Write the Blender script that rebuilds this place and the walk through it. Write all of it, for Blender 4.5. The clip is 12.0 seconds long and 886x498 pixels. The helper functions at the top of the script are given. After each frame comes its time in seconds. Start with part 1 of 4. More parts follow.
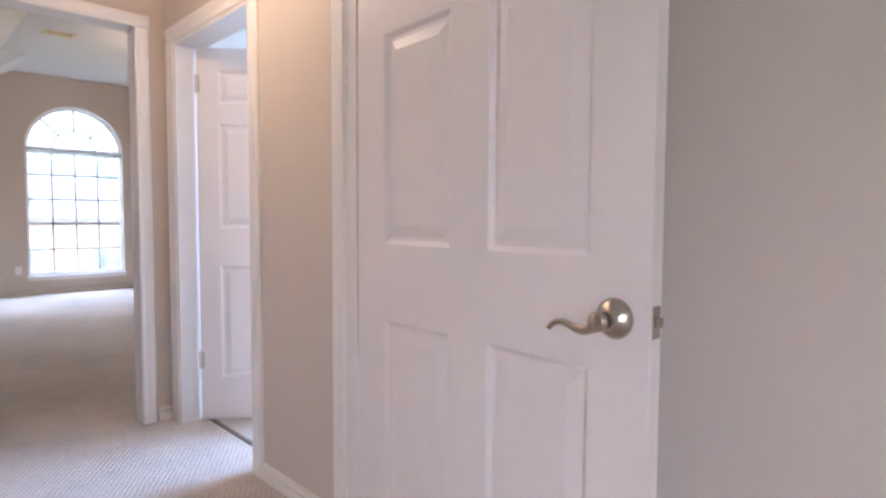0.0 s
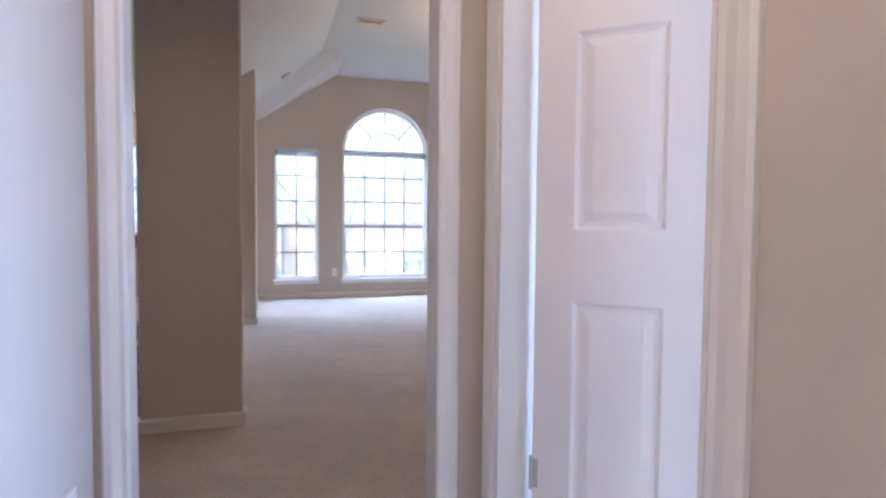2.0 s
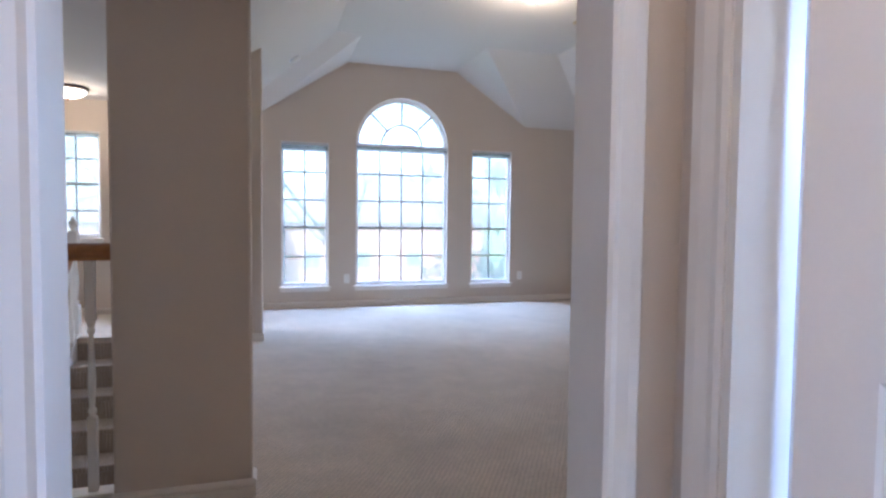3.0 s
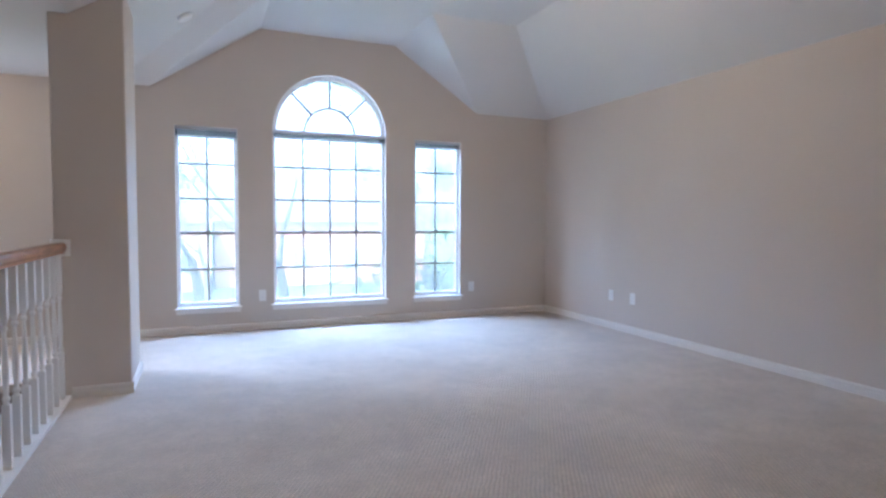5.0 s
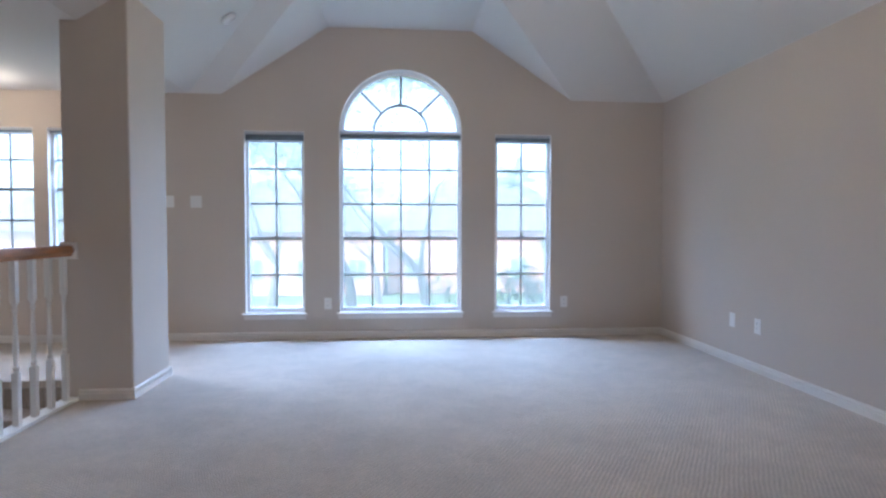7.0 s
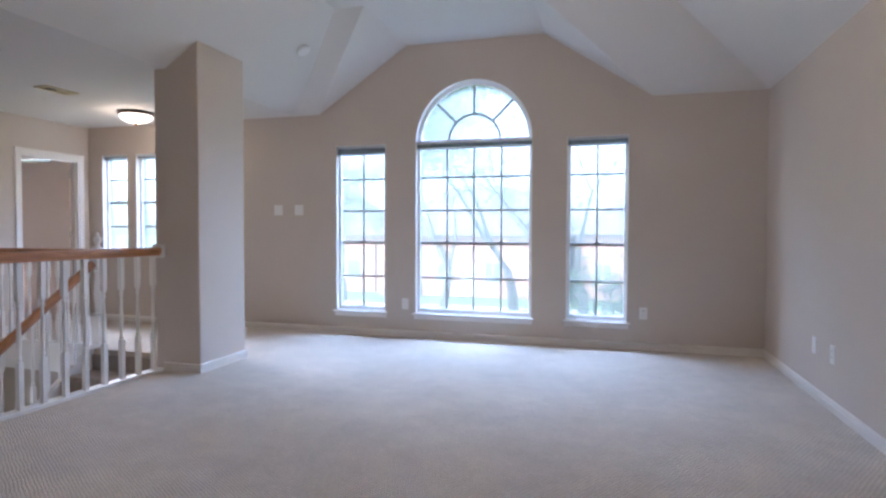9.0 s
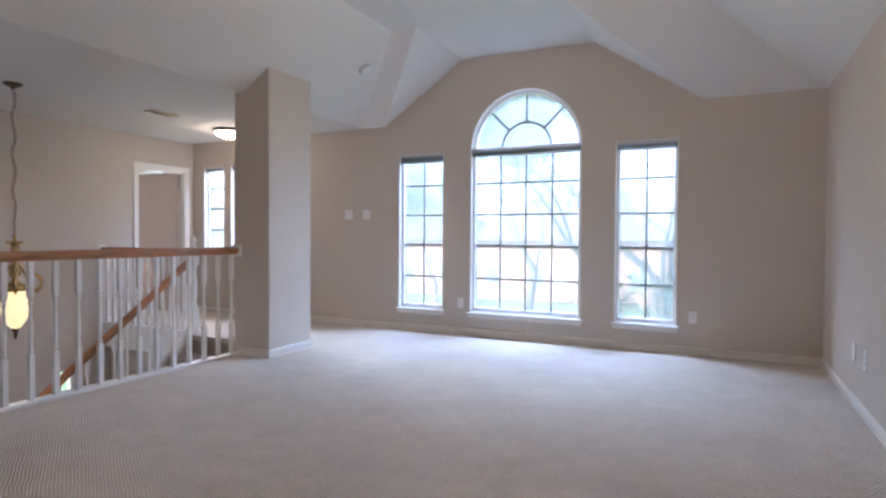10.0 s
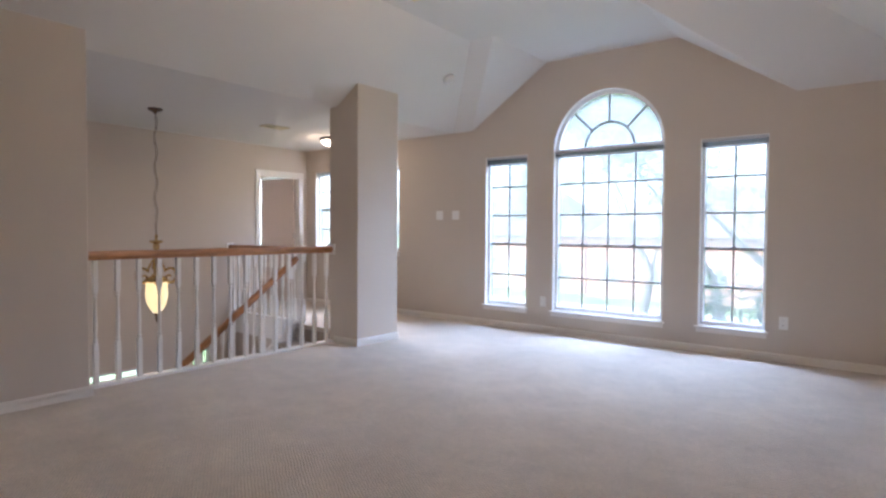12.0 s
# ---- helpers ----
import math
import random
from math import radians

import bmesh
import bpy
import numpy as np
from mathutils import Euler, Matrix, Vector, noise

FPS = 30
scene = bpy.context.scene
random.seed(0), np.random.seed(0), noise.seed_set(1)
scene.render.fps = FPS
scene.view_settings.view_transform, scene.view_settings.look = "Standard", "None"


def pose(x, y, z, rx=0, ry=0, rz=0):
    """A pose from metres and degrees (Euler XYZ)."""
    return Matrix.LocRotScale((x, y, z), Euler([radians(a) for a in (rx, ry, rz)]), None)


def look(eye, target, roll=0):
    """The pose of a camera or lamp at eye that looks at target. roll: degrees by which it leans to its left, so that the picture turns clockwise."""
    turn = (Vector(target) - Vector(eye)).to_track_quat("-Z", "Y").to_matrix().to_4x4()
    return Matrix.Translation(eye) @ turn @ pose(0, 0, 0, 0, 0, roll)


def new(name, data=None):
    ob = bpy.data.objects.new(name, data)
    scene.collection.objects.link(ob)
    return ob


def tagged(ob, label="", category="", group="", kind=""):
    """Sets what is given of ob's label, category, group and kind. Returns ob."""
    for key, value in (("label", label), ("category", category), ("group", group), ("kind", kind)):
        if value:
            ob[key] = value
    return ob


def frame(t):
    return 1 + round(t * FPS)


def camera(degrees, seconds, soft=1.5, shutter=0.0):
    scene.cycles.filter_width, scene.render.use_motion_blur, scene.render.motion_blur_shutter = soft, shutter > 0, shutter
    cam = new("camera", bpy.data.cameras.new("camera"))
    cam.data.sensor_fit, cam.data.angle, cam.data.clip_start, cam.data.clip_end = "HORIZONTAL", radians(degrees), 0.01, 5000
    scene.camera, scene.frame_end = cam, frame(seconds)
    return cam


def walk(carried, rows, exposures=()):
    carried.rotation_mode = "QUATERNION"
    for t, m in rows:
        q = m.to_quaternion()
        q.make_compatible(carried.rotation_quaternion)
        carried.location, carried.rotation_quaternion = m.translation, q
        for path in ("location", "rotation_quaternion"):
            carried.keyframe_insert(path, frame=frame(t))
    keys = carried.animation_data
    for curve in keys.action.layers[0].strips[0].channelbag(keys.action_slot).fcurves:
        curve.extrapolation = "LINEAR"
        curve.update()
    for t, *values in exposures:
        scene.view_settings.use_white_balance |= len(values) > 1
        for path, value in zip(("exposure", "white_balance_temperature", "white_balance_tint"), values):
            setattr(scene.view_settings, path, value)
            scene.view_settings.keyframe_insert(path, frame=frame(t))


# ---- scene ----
cam = camera(75.5, 12.0, soft=2.5)
PATH = [
    (0, (-2.173, -9.974, 1.145), (-0.766, -8.558, 1.035), 0.3),
    (0.5, (-1.955, -9.642, 1.135), (-0.866, -7.968, 1.035), 0.7),
    (1, (-1.723, -9.257, 1.115), (-0.894, -7.440, 1.014), 0.3),
    (1.5, (-1.676, -8.810, 1.112), (-1.042, -6.915, 1.013), 0.6),
    (2, (-1.668, -8.339, 1.102), (-1.082, -6.429, 1.007), 0.5),
    (2.5, (-1.691, -7.904, 1.117), (-1.122, -5.989, 1.018), 0.4),
    (3, (-1.739, -7.515, 1.117), (-1.152, -5.606, 1.022), 0.6),
    (3.2, (-1.770, -7.405, 1.110), (-1.164, -5.502, 1.017), 0.6),
    (4.8, (-1.423, -6.463, 1.167), (-0.635, -4.627, 1.070), 0.4),
    (5, (-1.334, -6.348, 1.177), (-0.558, -4.508, 1.075), 0.3),
    (5.5, (-1.164, -6.090, 1.163), (-0.449, -4.225, 1.066), 0.3),
    (6, (-0.806, -6.018, 1.155), (-0.277, -4.092, 1.065), 0.2),
    (6.5, (-0.439, -5.944, 1.127), (-0.085, -3.978, 1.051), 0.1),
    (7, (-0.049, -5.923, 1.135), (0.114, -3.931, 1.062), 0.1),
    (7.5, (0.321, -5.908, 1.114), (0.285, -3.909, 1.046), 0.2),
    (7.7, (0.446, -5.864, 1.121), (0.332, -3.869, 1.054), 0.2),
    (9.3, (1.571, -5.931, 1.156), (0.938, -4.035, 1.099), 0.2),
    (9.5, (1.694, -5.980, 1.143), (1.004, -4.104, 1.090), 0.2),
    (10, (1.947, -6.050, 1.137), (1.077, -4.250, 1.091), 0.4),
    (10.5, (2.194, -6.117, 1.140), (1.192, -4.388, 1.090), 0.5),
    (11, (2.340, -6.097, 1.181), (1.236, -4.430, 1.123), 0.4),
    (11.5, (2.433, -6.077, 1.189), (1.248, -4.468, 1.127), 0.4),
    (12, (2.476, -6.051, 1.182), (1.245, -4.476, 1.120), 0.4),
]
walk(cam, [(t, look(eye, target, roll)) for t, eye, target, roll in PATH], [(0, 4.60, 5550, 23), (0.5, 4.48, 5600, 24), (1.0, 4.46, 5600, 24), (2.0, 4.45, 5250, 22), (3.0, 4.40, 5050, 18), (5.0, 4.57, 4850, 17), (5.5, 4.43, 4800, 15), (6.5, 4.25, 4830, 15), (7.5, 4.23, 4880, 16), (9.5, 4.34, 5100, 19), (12, 4.44, 5420, 20)])

# ---- world, sun and large lights ----
world = bpy.data.worlds.new("world")
scene.world = world
world.use_nodes = True
wn, wl = world.node_tree.nodes, world.node_tree.links
wn.clear()
sky = wn.new("ShaderNodeTexSky")
sky.sky_type = "NISHITA"
sky.sun_disc = False
sky.sun_elevation = radians(57.4)
sky.sun_rotation = radians(231.3)
sky.air_density, sky.dust_density, sky.ozone_density = 1.0, 2.5, 1.0
wb = wn.new("ShaderNodeBackground")
wb.inputs["Strength"].default_value = 0.14
wo = wn.new("ShaderNodeOutputWorld")
haze = wn.new("ShaderNodeHueSaturation")
haze.inputs["Saturation"].default_value, haze.inputs["Value"].default_value = 0.45, 1.1
wl.new(sky.outputs[0], haze.inputs["Color"])
wl.new(haze.outputs[0], wb.inputs["Color"])
wl.new(wb.outputs[0], wo.inputs["Surface"])

sun = new("sun", bpy.data.lights.new("sun", "SUN"))
sun.data.energy, sun.data.angle, sun.data.color = 3.0, radians(6), (1.0, 0.95, 0.88)
sun.matrix_world = look((0, 0, 30), (10, 8, 10))


def window_lamp(name, x, y, z, w, h, turn, tilt, power, color):
    """Sky light in the opening of a window that the camera never faces."""
    ob = new(name, bpy.data.lights.new(name, "AREA"))
    ob.data.shape, ob.data.size, ob.data.size_y = "RECTANGLE", w, h
    ob.data.energy, ob.data.color = power, color
    ob.matrix_world = pose(x, y, z, tilt, 0, turn)
    return ob


window_lamp("bath_window_light", 1.24, -7.88, 1.70, 0.7, 0.8, 72, 42, 5.7, (0.42, 0.65, 1.0))
window_lamp("entry_window_light", -5.25, -3.0, -1.30, 0.60, 1.3, -90, 90, 1.03, (0.95, 0.95, 1.0))
window_lamp("bedroom_window_light", -4.58, -11.86, 1.32, 0.80, 0.90, -90, 90, 1.05, (0.82, 0.86, 1.0))


def sky_boost_lamp(name, x, y, z, w, h, target, power, color=(0.60, 0.77, 1.0)):
    """Added area lamp, out of view above a row of windows, boosting their daylight."""
    ob = new(name, bpy.data.lights.new(name, "AREA"))
    ob.data.shape, ob.data.size, ob.data.size_y = "RECTANGLE", w, h
    ob.data.energy, ob.data.color = power, color
    ob.matrix_world = look((x, y, z), target)
    return ob


# extra lamps on top of the world sky, to brighten the rooms
sky_boost_lamp("room_sky_boost", 0.0, 1.75, 3.95, 4.2, 1.5, (0.0, -2.6, 0.0), 43.7)
sky_boost_lamp("landing_sky_boost", -3.9, 1.4, 3.0, 2.2, 1.0, (-3.9, -1.2, 0.0), 3.2)
sky_boost_lamp("far_room_sky_boost", -6.3, 1.4, 3.0, 1.4, 1.0, (-6.5, -1.4, 0.0), 50.5, (0.92, 0.88, 0.84))


def bulb(name, x, y, z, power, radius, color=(1.0, 0.72, 0.42)):
    ob = new(name, bpy.data.lights.new(name, "POINT"))
    ob.data.energy, ob.data.color, ob.data.shadow_soft_size = power, color, radius
    ob.location = (x, y, z)
    return ob


bulb("landing_bulb", -3.70, -0.66, 2.28, 0.48, 0.08)
bulb("entry_bulb", -1.55, -7.75, 2.28, 0.60, 0.10, (1.0, 0.72, 0.45))
bulb("room_bulb", 0.50, -2.92, 2.92, 1.45, 0.09)
bulb("chandelier_bulb", -3.75, -3.1, 0.44, 0.30, 0.06)


# ---- materials ----
def mat(name, color, rough=0.5, metal=0.0, vary=0.06, scale=3.0, fine=120.0, bump=0.05, spec=0.5):
    """Plain surface: two scales of tone, a fine relief, a change of gloss."""
    m = bpy.data.materials.new(name)
    m.use_nodes = True
    n, l = m.node_tree.nodes, m.node_tree.links
    b = n["Principled BSDF"]
    b.inputs["Roughness"].default_value = rough
    b.inputs["Metallic"].default_value = metal
    b.inputs["Specular IOR Level"].default_value = spec
    geo = n.new("ShaderNodeNewGeometry")
    n1 = n.new("ShaderNodeTexNoise")
    n1.inputs["Scale"].default_value, n1.inputs["Detail"].default_value = scale, 6
    n2 = n.new("ShaderNodeTexNoise")
    n2.inputs["Scale"].default_value, n2.inputs["Detail"].default_value = fine, 3
    for k in (n1, n2):
        l.new(geo.outputs["Position"], k.inputs["Vector"])
    add = n.new("ShaderNodeMath")
    add.operation = "MULTIPLY_ADD"
    add.inputs[1].default_value, add.inputs[2].default_value = 0.5, 0.0
    l.new(n2.outputs["Fac"], add.inputs[0])
    mix = n.new("ShaderNodeMath")
    mix.operation = "MULTIPLY_ADD"
    mix.inputs[1].default_value = 1.0
    l.new(n1.outputs["Fac"], mix.inputs[0])
    l.new(add.outputs[0], mix.inputs[2])
    ramp = n.new("ShaderNodeMapRange")
    ramp.inputs["From Min"].default_value, ramp.inputs["From Max"].default_value = 0.45, 1.05
    ramp.inputs["To Min"].default_value, ramp.inputs["To Max"].default_value = 1 - vary, 1 + vary
    l.new(mix.outputs[0], ramp.inputs["Value"])
    hsv = n.new("ShaderNodeHueSaturation")
    hsv.inputs["Color"].default_value = (*color, 1)
    l.new(ramp.outputs[0], hsv.inputs["Value"])
    out = hsv.outputs[0]
    l.new(out, b.inputs["Base Color"])
    rr = n.new("ShaderNodeMapRange")
    rr.inputs["To Min"].default_value, rr.inputs["To Max"].default_value = max(0.02, rough - 0.08), min(1, rough + 0.08)
    l.new(n1.outputs["Fac"], rr.inputs["Value"])
    l.new(rr.outputs[0], b.inputs["Roughness"])
    if bump:
        bp = n.new("ShaderNodeBump")
        bp.inputs["Strength"].default_value, bp.inputs["Distance"].default_value = bump, 0.004
        l.new(n2.outputs["Fac"], bp.inputs["Height"])
        l.new(bp.outputs[0], b.inputs["Normal"])
    return m


def carpet_mat(name, color):
    """Looped carpet: diagonal rows of tufts, soft traffic marks."""
    m = bpy.data.materials.new(name)
    m.use_nodes = True
    n, l = m.node_tree.nodes, m.node_tree.links
    b = n["Principled BSDF"]
    b.inputs["Roughness"].default_value = 0.95
    b.inputs["Specular IOR Level"].default_value = 0.12
    b.inputs["Sheen Weight"].default_value = 0.25
    b.inputs["Sheen Roughness"].default_value = 0.6
    geo = n.new("ShaderNodeNewGeometry")
    mp = n.new("ShaderNodeMapping")
    mp.inputs["Rotation"].default_value = (0, 0, radians(32))
    l.new(geo.outputs["Position"], mp.inputs["Vector"])
    jit = n.new("ShaderNodeTexNoise")
    jit.inputs["Scale"].default_value = 9
    l.new(geo.outputs["Position"], jit.inputs["Vector"])
    mv = n.new("ShaderNodeMixRGB")
    mv.blend_type = "LINEAR_LIGHT"
    mv.inputs["Fac"].default_value = 0.010
    l.new(mp.outputs[0], mv.inputs["Color1"])
    l.new(jit.outputs["Color"], mv.inputs["Color2"])
    waves = []
    for axis, sc in (("X", 15.5), ("Y", 21.0)):
        w = n.new("ShaderNodeTexWave")
        w.wave_type, w.bands_direction = "BANDS", axis
        w.inputs["Scale"].default_value = sc
        w.inputs["Distortion"].default_value = 0.6
        w.inputs["Detail"].default_value = 1
        l.new(mv.outputs[0], w.inputs["Vector"])
        waves.append(w)
    mul = n.new("ShaderNodeMath")
    mul.operation = "MULTIPLY"
    l.new(waves[0].outputs["Fac"], mul.inputs[0])
    l.new(waves[1].outputs["Fac"], mul.inputs[1])
    # rows are trodden flat in places
    worn = n.new("ShaderNodeTexNoise")
    worn.inputs["Scale"].default_value, worn.inputs["Detail"].default_value = 3.2, 4
    l.new(geo.outputs["Position"], worn.inputs["Vector"])
    keep = n.new("ShaderNodeMapRange")
    keep.inputs["From Min"].default_value, keep.inputs["From Max"].default_value = 0.35, 0.65
    keep.inputs["To Min"].default_value, keep.inputs["To Max"].default_value = 0.45, 1.0
    l.new(worn.outputs["Fac"], keep.inputs["Value"])
    rows = n.new("ShaderNodeMath")
    rows.operation = "MULTIPLY"
    l.new(mul.outputs[0], rows.inputs[0])
    l.new(keep.outputs[0], rows.inputs[1])
    mul = rows
    fuzz = n.new("ShaderNodeTexNoise")
    fuzz.inputs["Scale"].default_value, fuzz.inputs["Detail"].default_value = 130, 4
    l.new(geo.outputs["Position"], fuzz.inputs["Vector"])
    hsum = n.new("ShaderNodeMath")
    hsum.operation = "MULTIPLY_ADD"
    hsum.inputs[1].default_value = 1.0
    l.new(fuzz.outputs["Fac"], hsum.inputs[0])
    l.new(mul.outputs[0], hsum.inputs[2])
    big = n.new("ShaderNodeTexNoise")
    big.inputs["Scale"].default_value, big.inputs["Detail"].default_value = 1.3, 5
    l.new(geo.outputs["Position"], big.inputs["Vector"])
    r1 = n.new("ShaderNodeMapRange")
    r1.inputs["From Min"].default_value, r1.inputs["From Max"].default_value = 0.3, 1.4
    r1.inputs["To Min"].default_value, r1.inputs["To Max"].default_value = 0.77, 1.18
    l.new(hsum.outputs[0], r1.inputs["Value"])
    r2 = n.new("ShaderNodeMapRange")
    r2.inputs["From Min"].default_value, r2.inputs["From Max"].default_value = 0.3, 0.7
    r2.inputs["To Min"].default_value, r2.inputs["To Max"].default_value = 0.90, 1.08
    l.new(big.outputs["Fac"], r2.inputs["Value"])
    val = n.new("ShaderNodeMath")
    val.operation = "MULTIPLY"
    l.new(r1.outputs[0], val.inputs[0])
    l.new(r2.outputs[0], val.inputs[1])
    # crushed and lifted pile: hand-sized marks and small flecks
    for sc, det, lo, hi in ((7.0, 6, 0.93, 1.07), (42.0, 5, 0.91, 1.10)):
        fl = n.new("ShaderNodeTexNoise")
        fl.inputs["Scale"].default_value, fl.inputs["Detail"].default_value = sc, det
        fl.inputs["Roughness"].default_value = 0.65
        l.new(geo.outputs["Position"], fl.inputs["Vector"])
        rf = n.new("ShaderNodeMapRange")
        rf.inputs["From Min"].default_value, rf.inputs["From Max"].default_value = 0.32, 0.68
        rf.inputs["To Min"].default_value, rf.inputs["To Max"].default_value = lo, hi
        l.new(fl.outputs["Fac"], rf.inputs["Value"])
        both = n.new("ShaderNodeMath")
        both.operation = "MULTIPLY"
        l.new(val.outputs[0], both.inputs[0])
        l.new(rf.outputs[0], both.inputs[1])
        val = both
    hsv = n.new("ShaderNodeHueSaturation")
    hsv.inputs["Color"].default_value = (*color, 1)
    l.new(val.outputs[0], hsv.inputs["Value"])
    l.new(hsv.outputs[0], b.inputs["Base Color"])
    bp = n.new("ShaderNodeBump")
    bp.inputs["Strength"].default_value, bp.inputs["Distance"].default_value = 0.85, 0.006
    l.new(hsum.outputs[0], bp.inputs["Height"])
    l.new(bp.outputs[0], b.inputs["Normal"])
    return m


def wood_mat(name, color, rough, stretch):
    m = bpy.data.materials.new(name)
    m.use_nodes = True
    n, l = m.node_tree.nodes, m.node_tree.links
    b = n["Principled BSDF"]
    b.inputs["Roughness"].default_value = rough
    b.inputs["Coat Weight"].default_value = 0.25
    b.inputs["Coat Roughness"].default_value = 0.2
    tc = n.new("ShaderNodeTexCoord")
    mp = n.new("ShaderNodeMapping")
    mp.inputs["Scale"].default_value = stretch
    l.new(tc.outputs["Object"], mp.inputs["Vector"])
    n1 = n.new("ShaderNodeTexNoise")
    n1.inputs["Scale"].default_value, n1.inputs["Detail"].default_value, n1.inputs["Distortion"].default_value = 6, 8, 1.2
    l.new(mp.outputs[0], n1.inputs["Vector"])
    cr = n.new("ShaderNodeValToRGB")
    cr.color_ramp.elements[0].position, cr.color_ramp.elements[1].position = 0.3, 0.72
    cr.color_ramp.elements[0].color = (*[c * 0.55 for c in color], 1)
    cr.color_ramp.elements[1].color = (*[min(1, c * 1.25) for c in color], 1)
    l.new(n1.outputs["Fac"], cr.inputs["Fac"])
    l.new(cr.outputs[0], b.inputs["Base Color"])
    bp = n.new("ShaderNodeBump")
    bp.inputs["Strength"].default_value, bp.inputs["Distance"].default_value = 0.08, 0.002
    l.new(n1.outputs["Fac"], bp.inputs["Height"])
    l.new(bp.outputs[0], b.inputs["Normal"])
    return m


def glow_mat(name, color, strength, base=(0.9, 0.85, 0.7)):
    m = bpy.data.materials.new(name)
    m.use_nodes = True
    b = m.node_tree.nodes["Principled BSDF"]
    b.inputs["Base Color"].default_value = (*base, 1)
    b.inputs["Roughness"].default_value = 0.35
    b.inputs["Emission Color"].default_value = (*color, 1)
    b.inputs["Emission Strength"].default_value = strength
    return m


def glass_mat(name):
    """Thin pane, greyed to dim the bright outdoors: light goes straight through, with a weak gloss."""
    m = bpy.data.materials.new(name)
    m.use_nodes = True
    n, l = m.node_tree.nodes, m.node_tree.links
    n.clear()
    o = n.new("ShaderNodeOutputMaterial")
    t = n.new("ShaderNodeBsdfTransparent")
    t.inputs["Color"].default_value = (0.40, 0.41, 0.40, 1)
    g = n.new("ShaderNodeBsdfGlossy")
    g.inputs["Roughness"].default_value = 0.02
    f = n.new("ShaderNodeLayerWeight")
    f.inputs["Blend"].default_value = 0.06
    x = n.new("ShaderNodeMixShader")
    # pale veil of window glare, put into the pane as a translucent share
    glare = n.new("ShaderNodeBsdfTranslucent")
    glare.inputs["Color"].default_value = (0.95, 0.94, 0.86, 1)
    dn = n.new("ShaderNodeTexNoise")
    dn.inputs["Scale"].default_value, dn.inputs["Detail"].default_value = 2.5, 5
    geo = n.new("ShaderNodeNewGeometry")
    l.new(geo.outputs["Position"], dn.inputs["Vector"])
    dr = n.new("ShaderNodeMapRange")
    dr.inputs["To Min"].default_value, dr.inputs["To Max"].default_value = 0.06, 0.10
    l.new(dn.outputs["Fac"], dr.inputs["Value"])
    glare_mix = n.new("ShaderNodeMixShader")
    l.new(dr.outputs[0], glare_mix.inputs[0])
    l.new(t.outputs[0], glare_mix.inputs[1])
    l.new(glare.outputs[0], glare_mix.inputs[2])
    l.new(f.outputs["Facing"], x.inputs[0])
    l.new(glare_mix.outputs[0], x.inputs[1])
    l.new(g.outputs[0], x.inputs[2])
    l.new(x.outputs[0], o.inputs["Surface"])
    return m


M_WALL = mat("wall_paint", (0.595, 0.52, 0.44), 0.75, vary=0.03, scale=1.2, fine=160, bump=0.10, spec=0.3)
M_CEIL = mat("ceiling_paint", (0.71, 0.68, 0.635), 0.85, vary=0.02, scale=0.9, fine=110, bump=0.16, spec=0.2)
M_TRIM = mat("trim_paint", (0.79, 0.745, 0.685), 0.38, vary=0.02, scale=2.5, fine=60, bump=0.02)
M_WHITE = mat("white_rail_paint", (0.86, 0.84, 0.80), 0.35, vary=0.02, scale=4, fine=80, bump=0.02)
M_BASE = mat("baseboard_paint", (0.77, 0.72, 0.65), 0.42, vary=0.03, scale=2.5, fine=60, bump=0.02)
M_DOOR = mat("door_paint", (0.80, 0.735, 0.69), 0.40, vary=0.025, scale=2.0, fine=90, bump=0.05)
# far door leaf: browner and darker than the white doors
M_DOOR_BEIGE = mat("far_door_beige", (0.66, 0.55, 0.47), 0.5, vary=0.03, scale=2.0, fine=90, bump=0.04)
M_CARPET = carpet_mat("carpet", (0.67, 0.58, 0.475))
# same carpet, its colour darkened for the shade lying on the stairs
M_CARPET_SHADED = carpet_mat("carpet_shaded", (0.42, 0.35, 0.28))
M_WOOD = wood_mat("stained_oak", (0.44, 0.20, 0.08), 0.32, (3, 0.6, 3))
M_VINYL = mat("window_vinyl", (0.84, 0.85, 0.85), 0.4, vary=0.03, bump=0.0)
# white window bars, coloured dark because bright panes stand behind them
M_BACKLIT_BAR = mat("backlit_bar", (0.26, 0.275, 0.285), 0.5, vary=0.05, bump=0.0)
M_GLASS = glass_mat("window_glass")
# backlight is put into the slat colour, so the stack reads dark
M_BLIND_BACKLIT = mat("backlit_slat", (0.07, 0.075, 0.09), 0.5, vary=0.08, bump=0.0)
M_RAIL = mat("blind_rail", (0.55, 0.57, 0.60), 0.35, vary=0.04, bump=0.0)
M_PLATE = mat("plate_plastic", (0.82, 0.80, 0.76), 0.35, vary=0.01, bump=0.0)
M_SLOT = mat("slot_dark", (0.03, 0.03, 0.03), 0.6, bump=0.0)
M_NICKEL = mat("brushed_nickel", (0.50, 0.45, 0.38), 0.24, metal=1.0, vary=0.05, fine=300, bump=0.02)
M_BRASS = mat("aged_brass", (0.74, 0.53, 0.24), 0.16, metal=1.0, vary=0.1, fine=200, bump=0.02)
M_BRONZE = mat("dark_bronze", (0.14, 0.09, 0.06), 0.4, metal=0.9, vary=0.12, fine=160, bump=0.03)
M_VENT = mat("vent_enamel", (0.72, 0.62, 0.38), 0.4, vary=0.05, bump=0.0)
M_GLOBE = glow_mat("lit_glass", (1.0, 0.80, 0.50), 0.37)
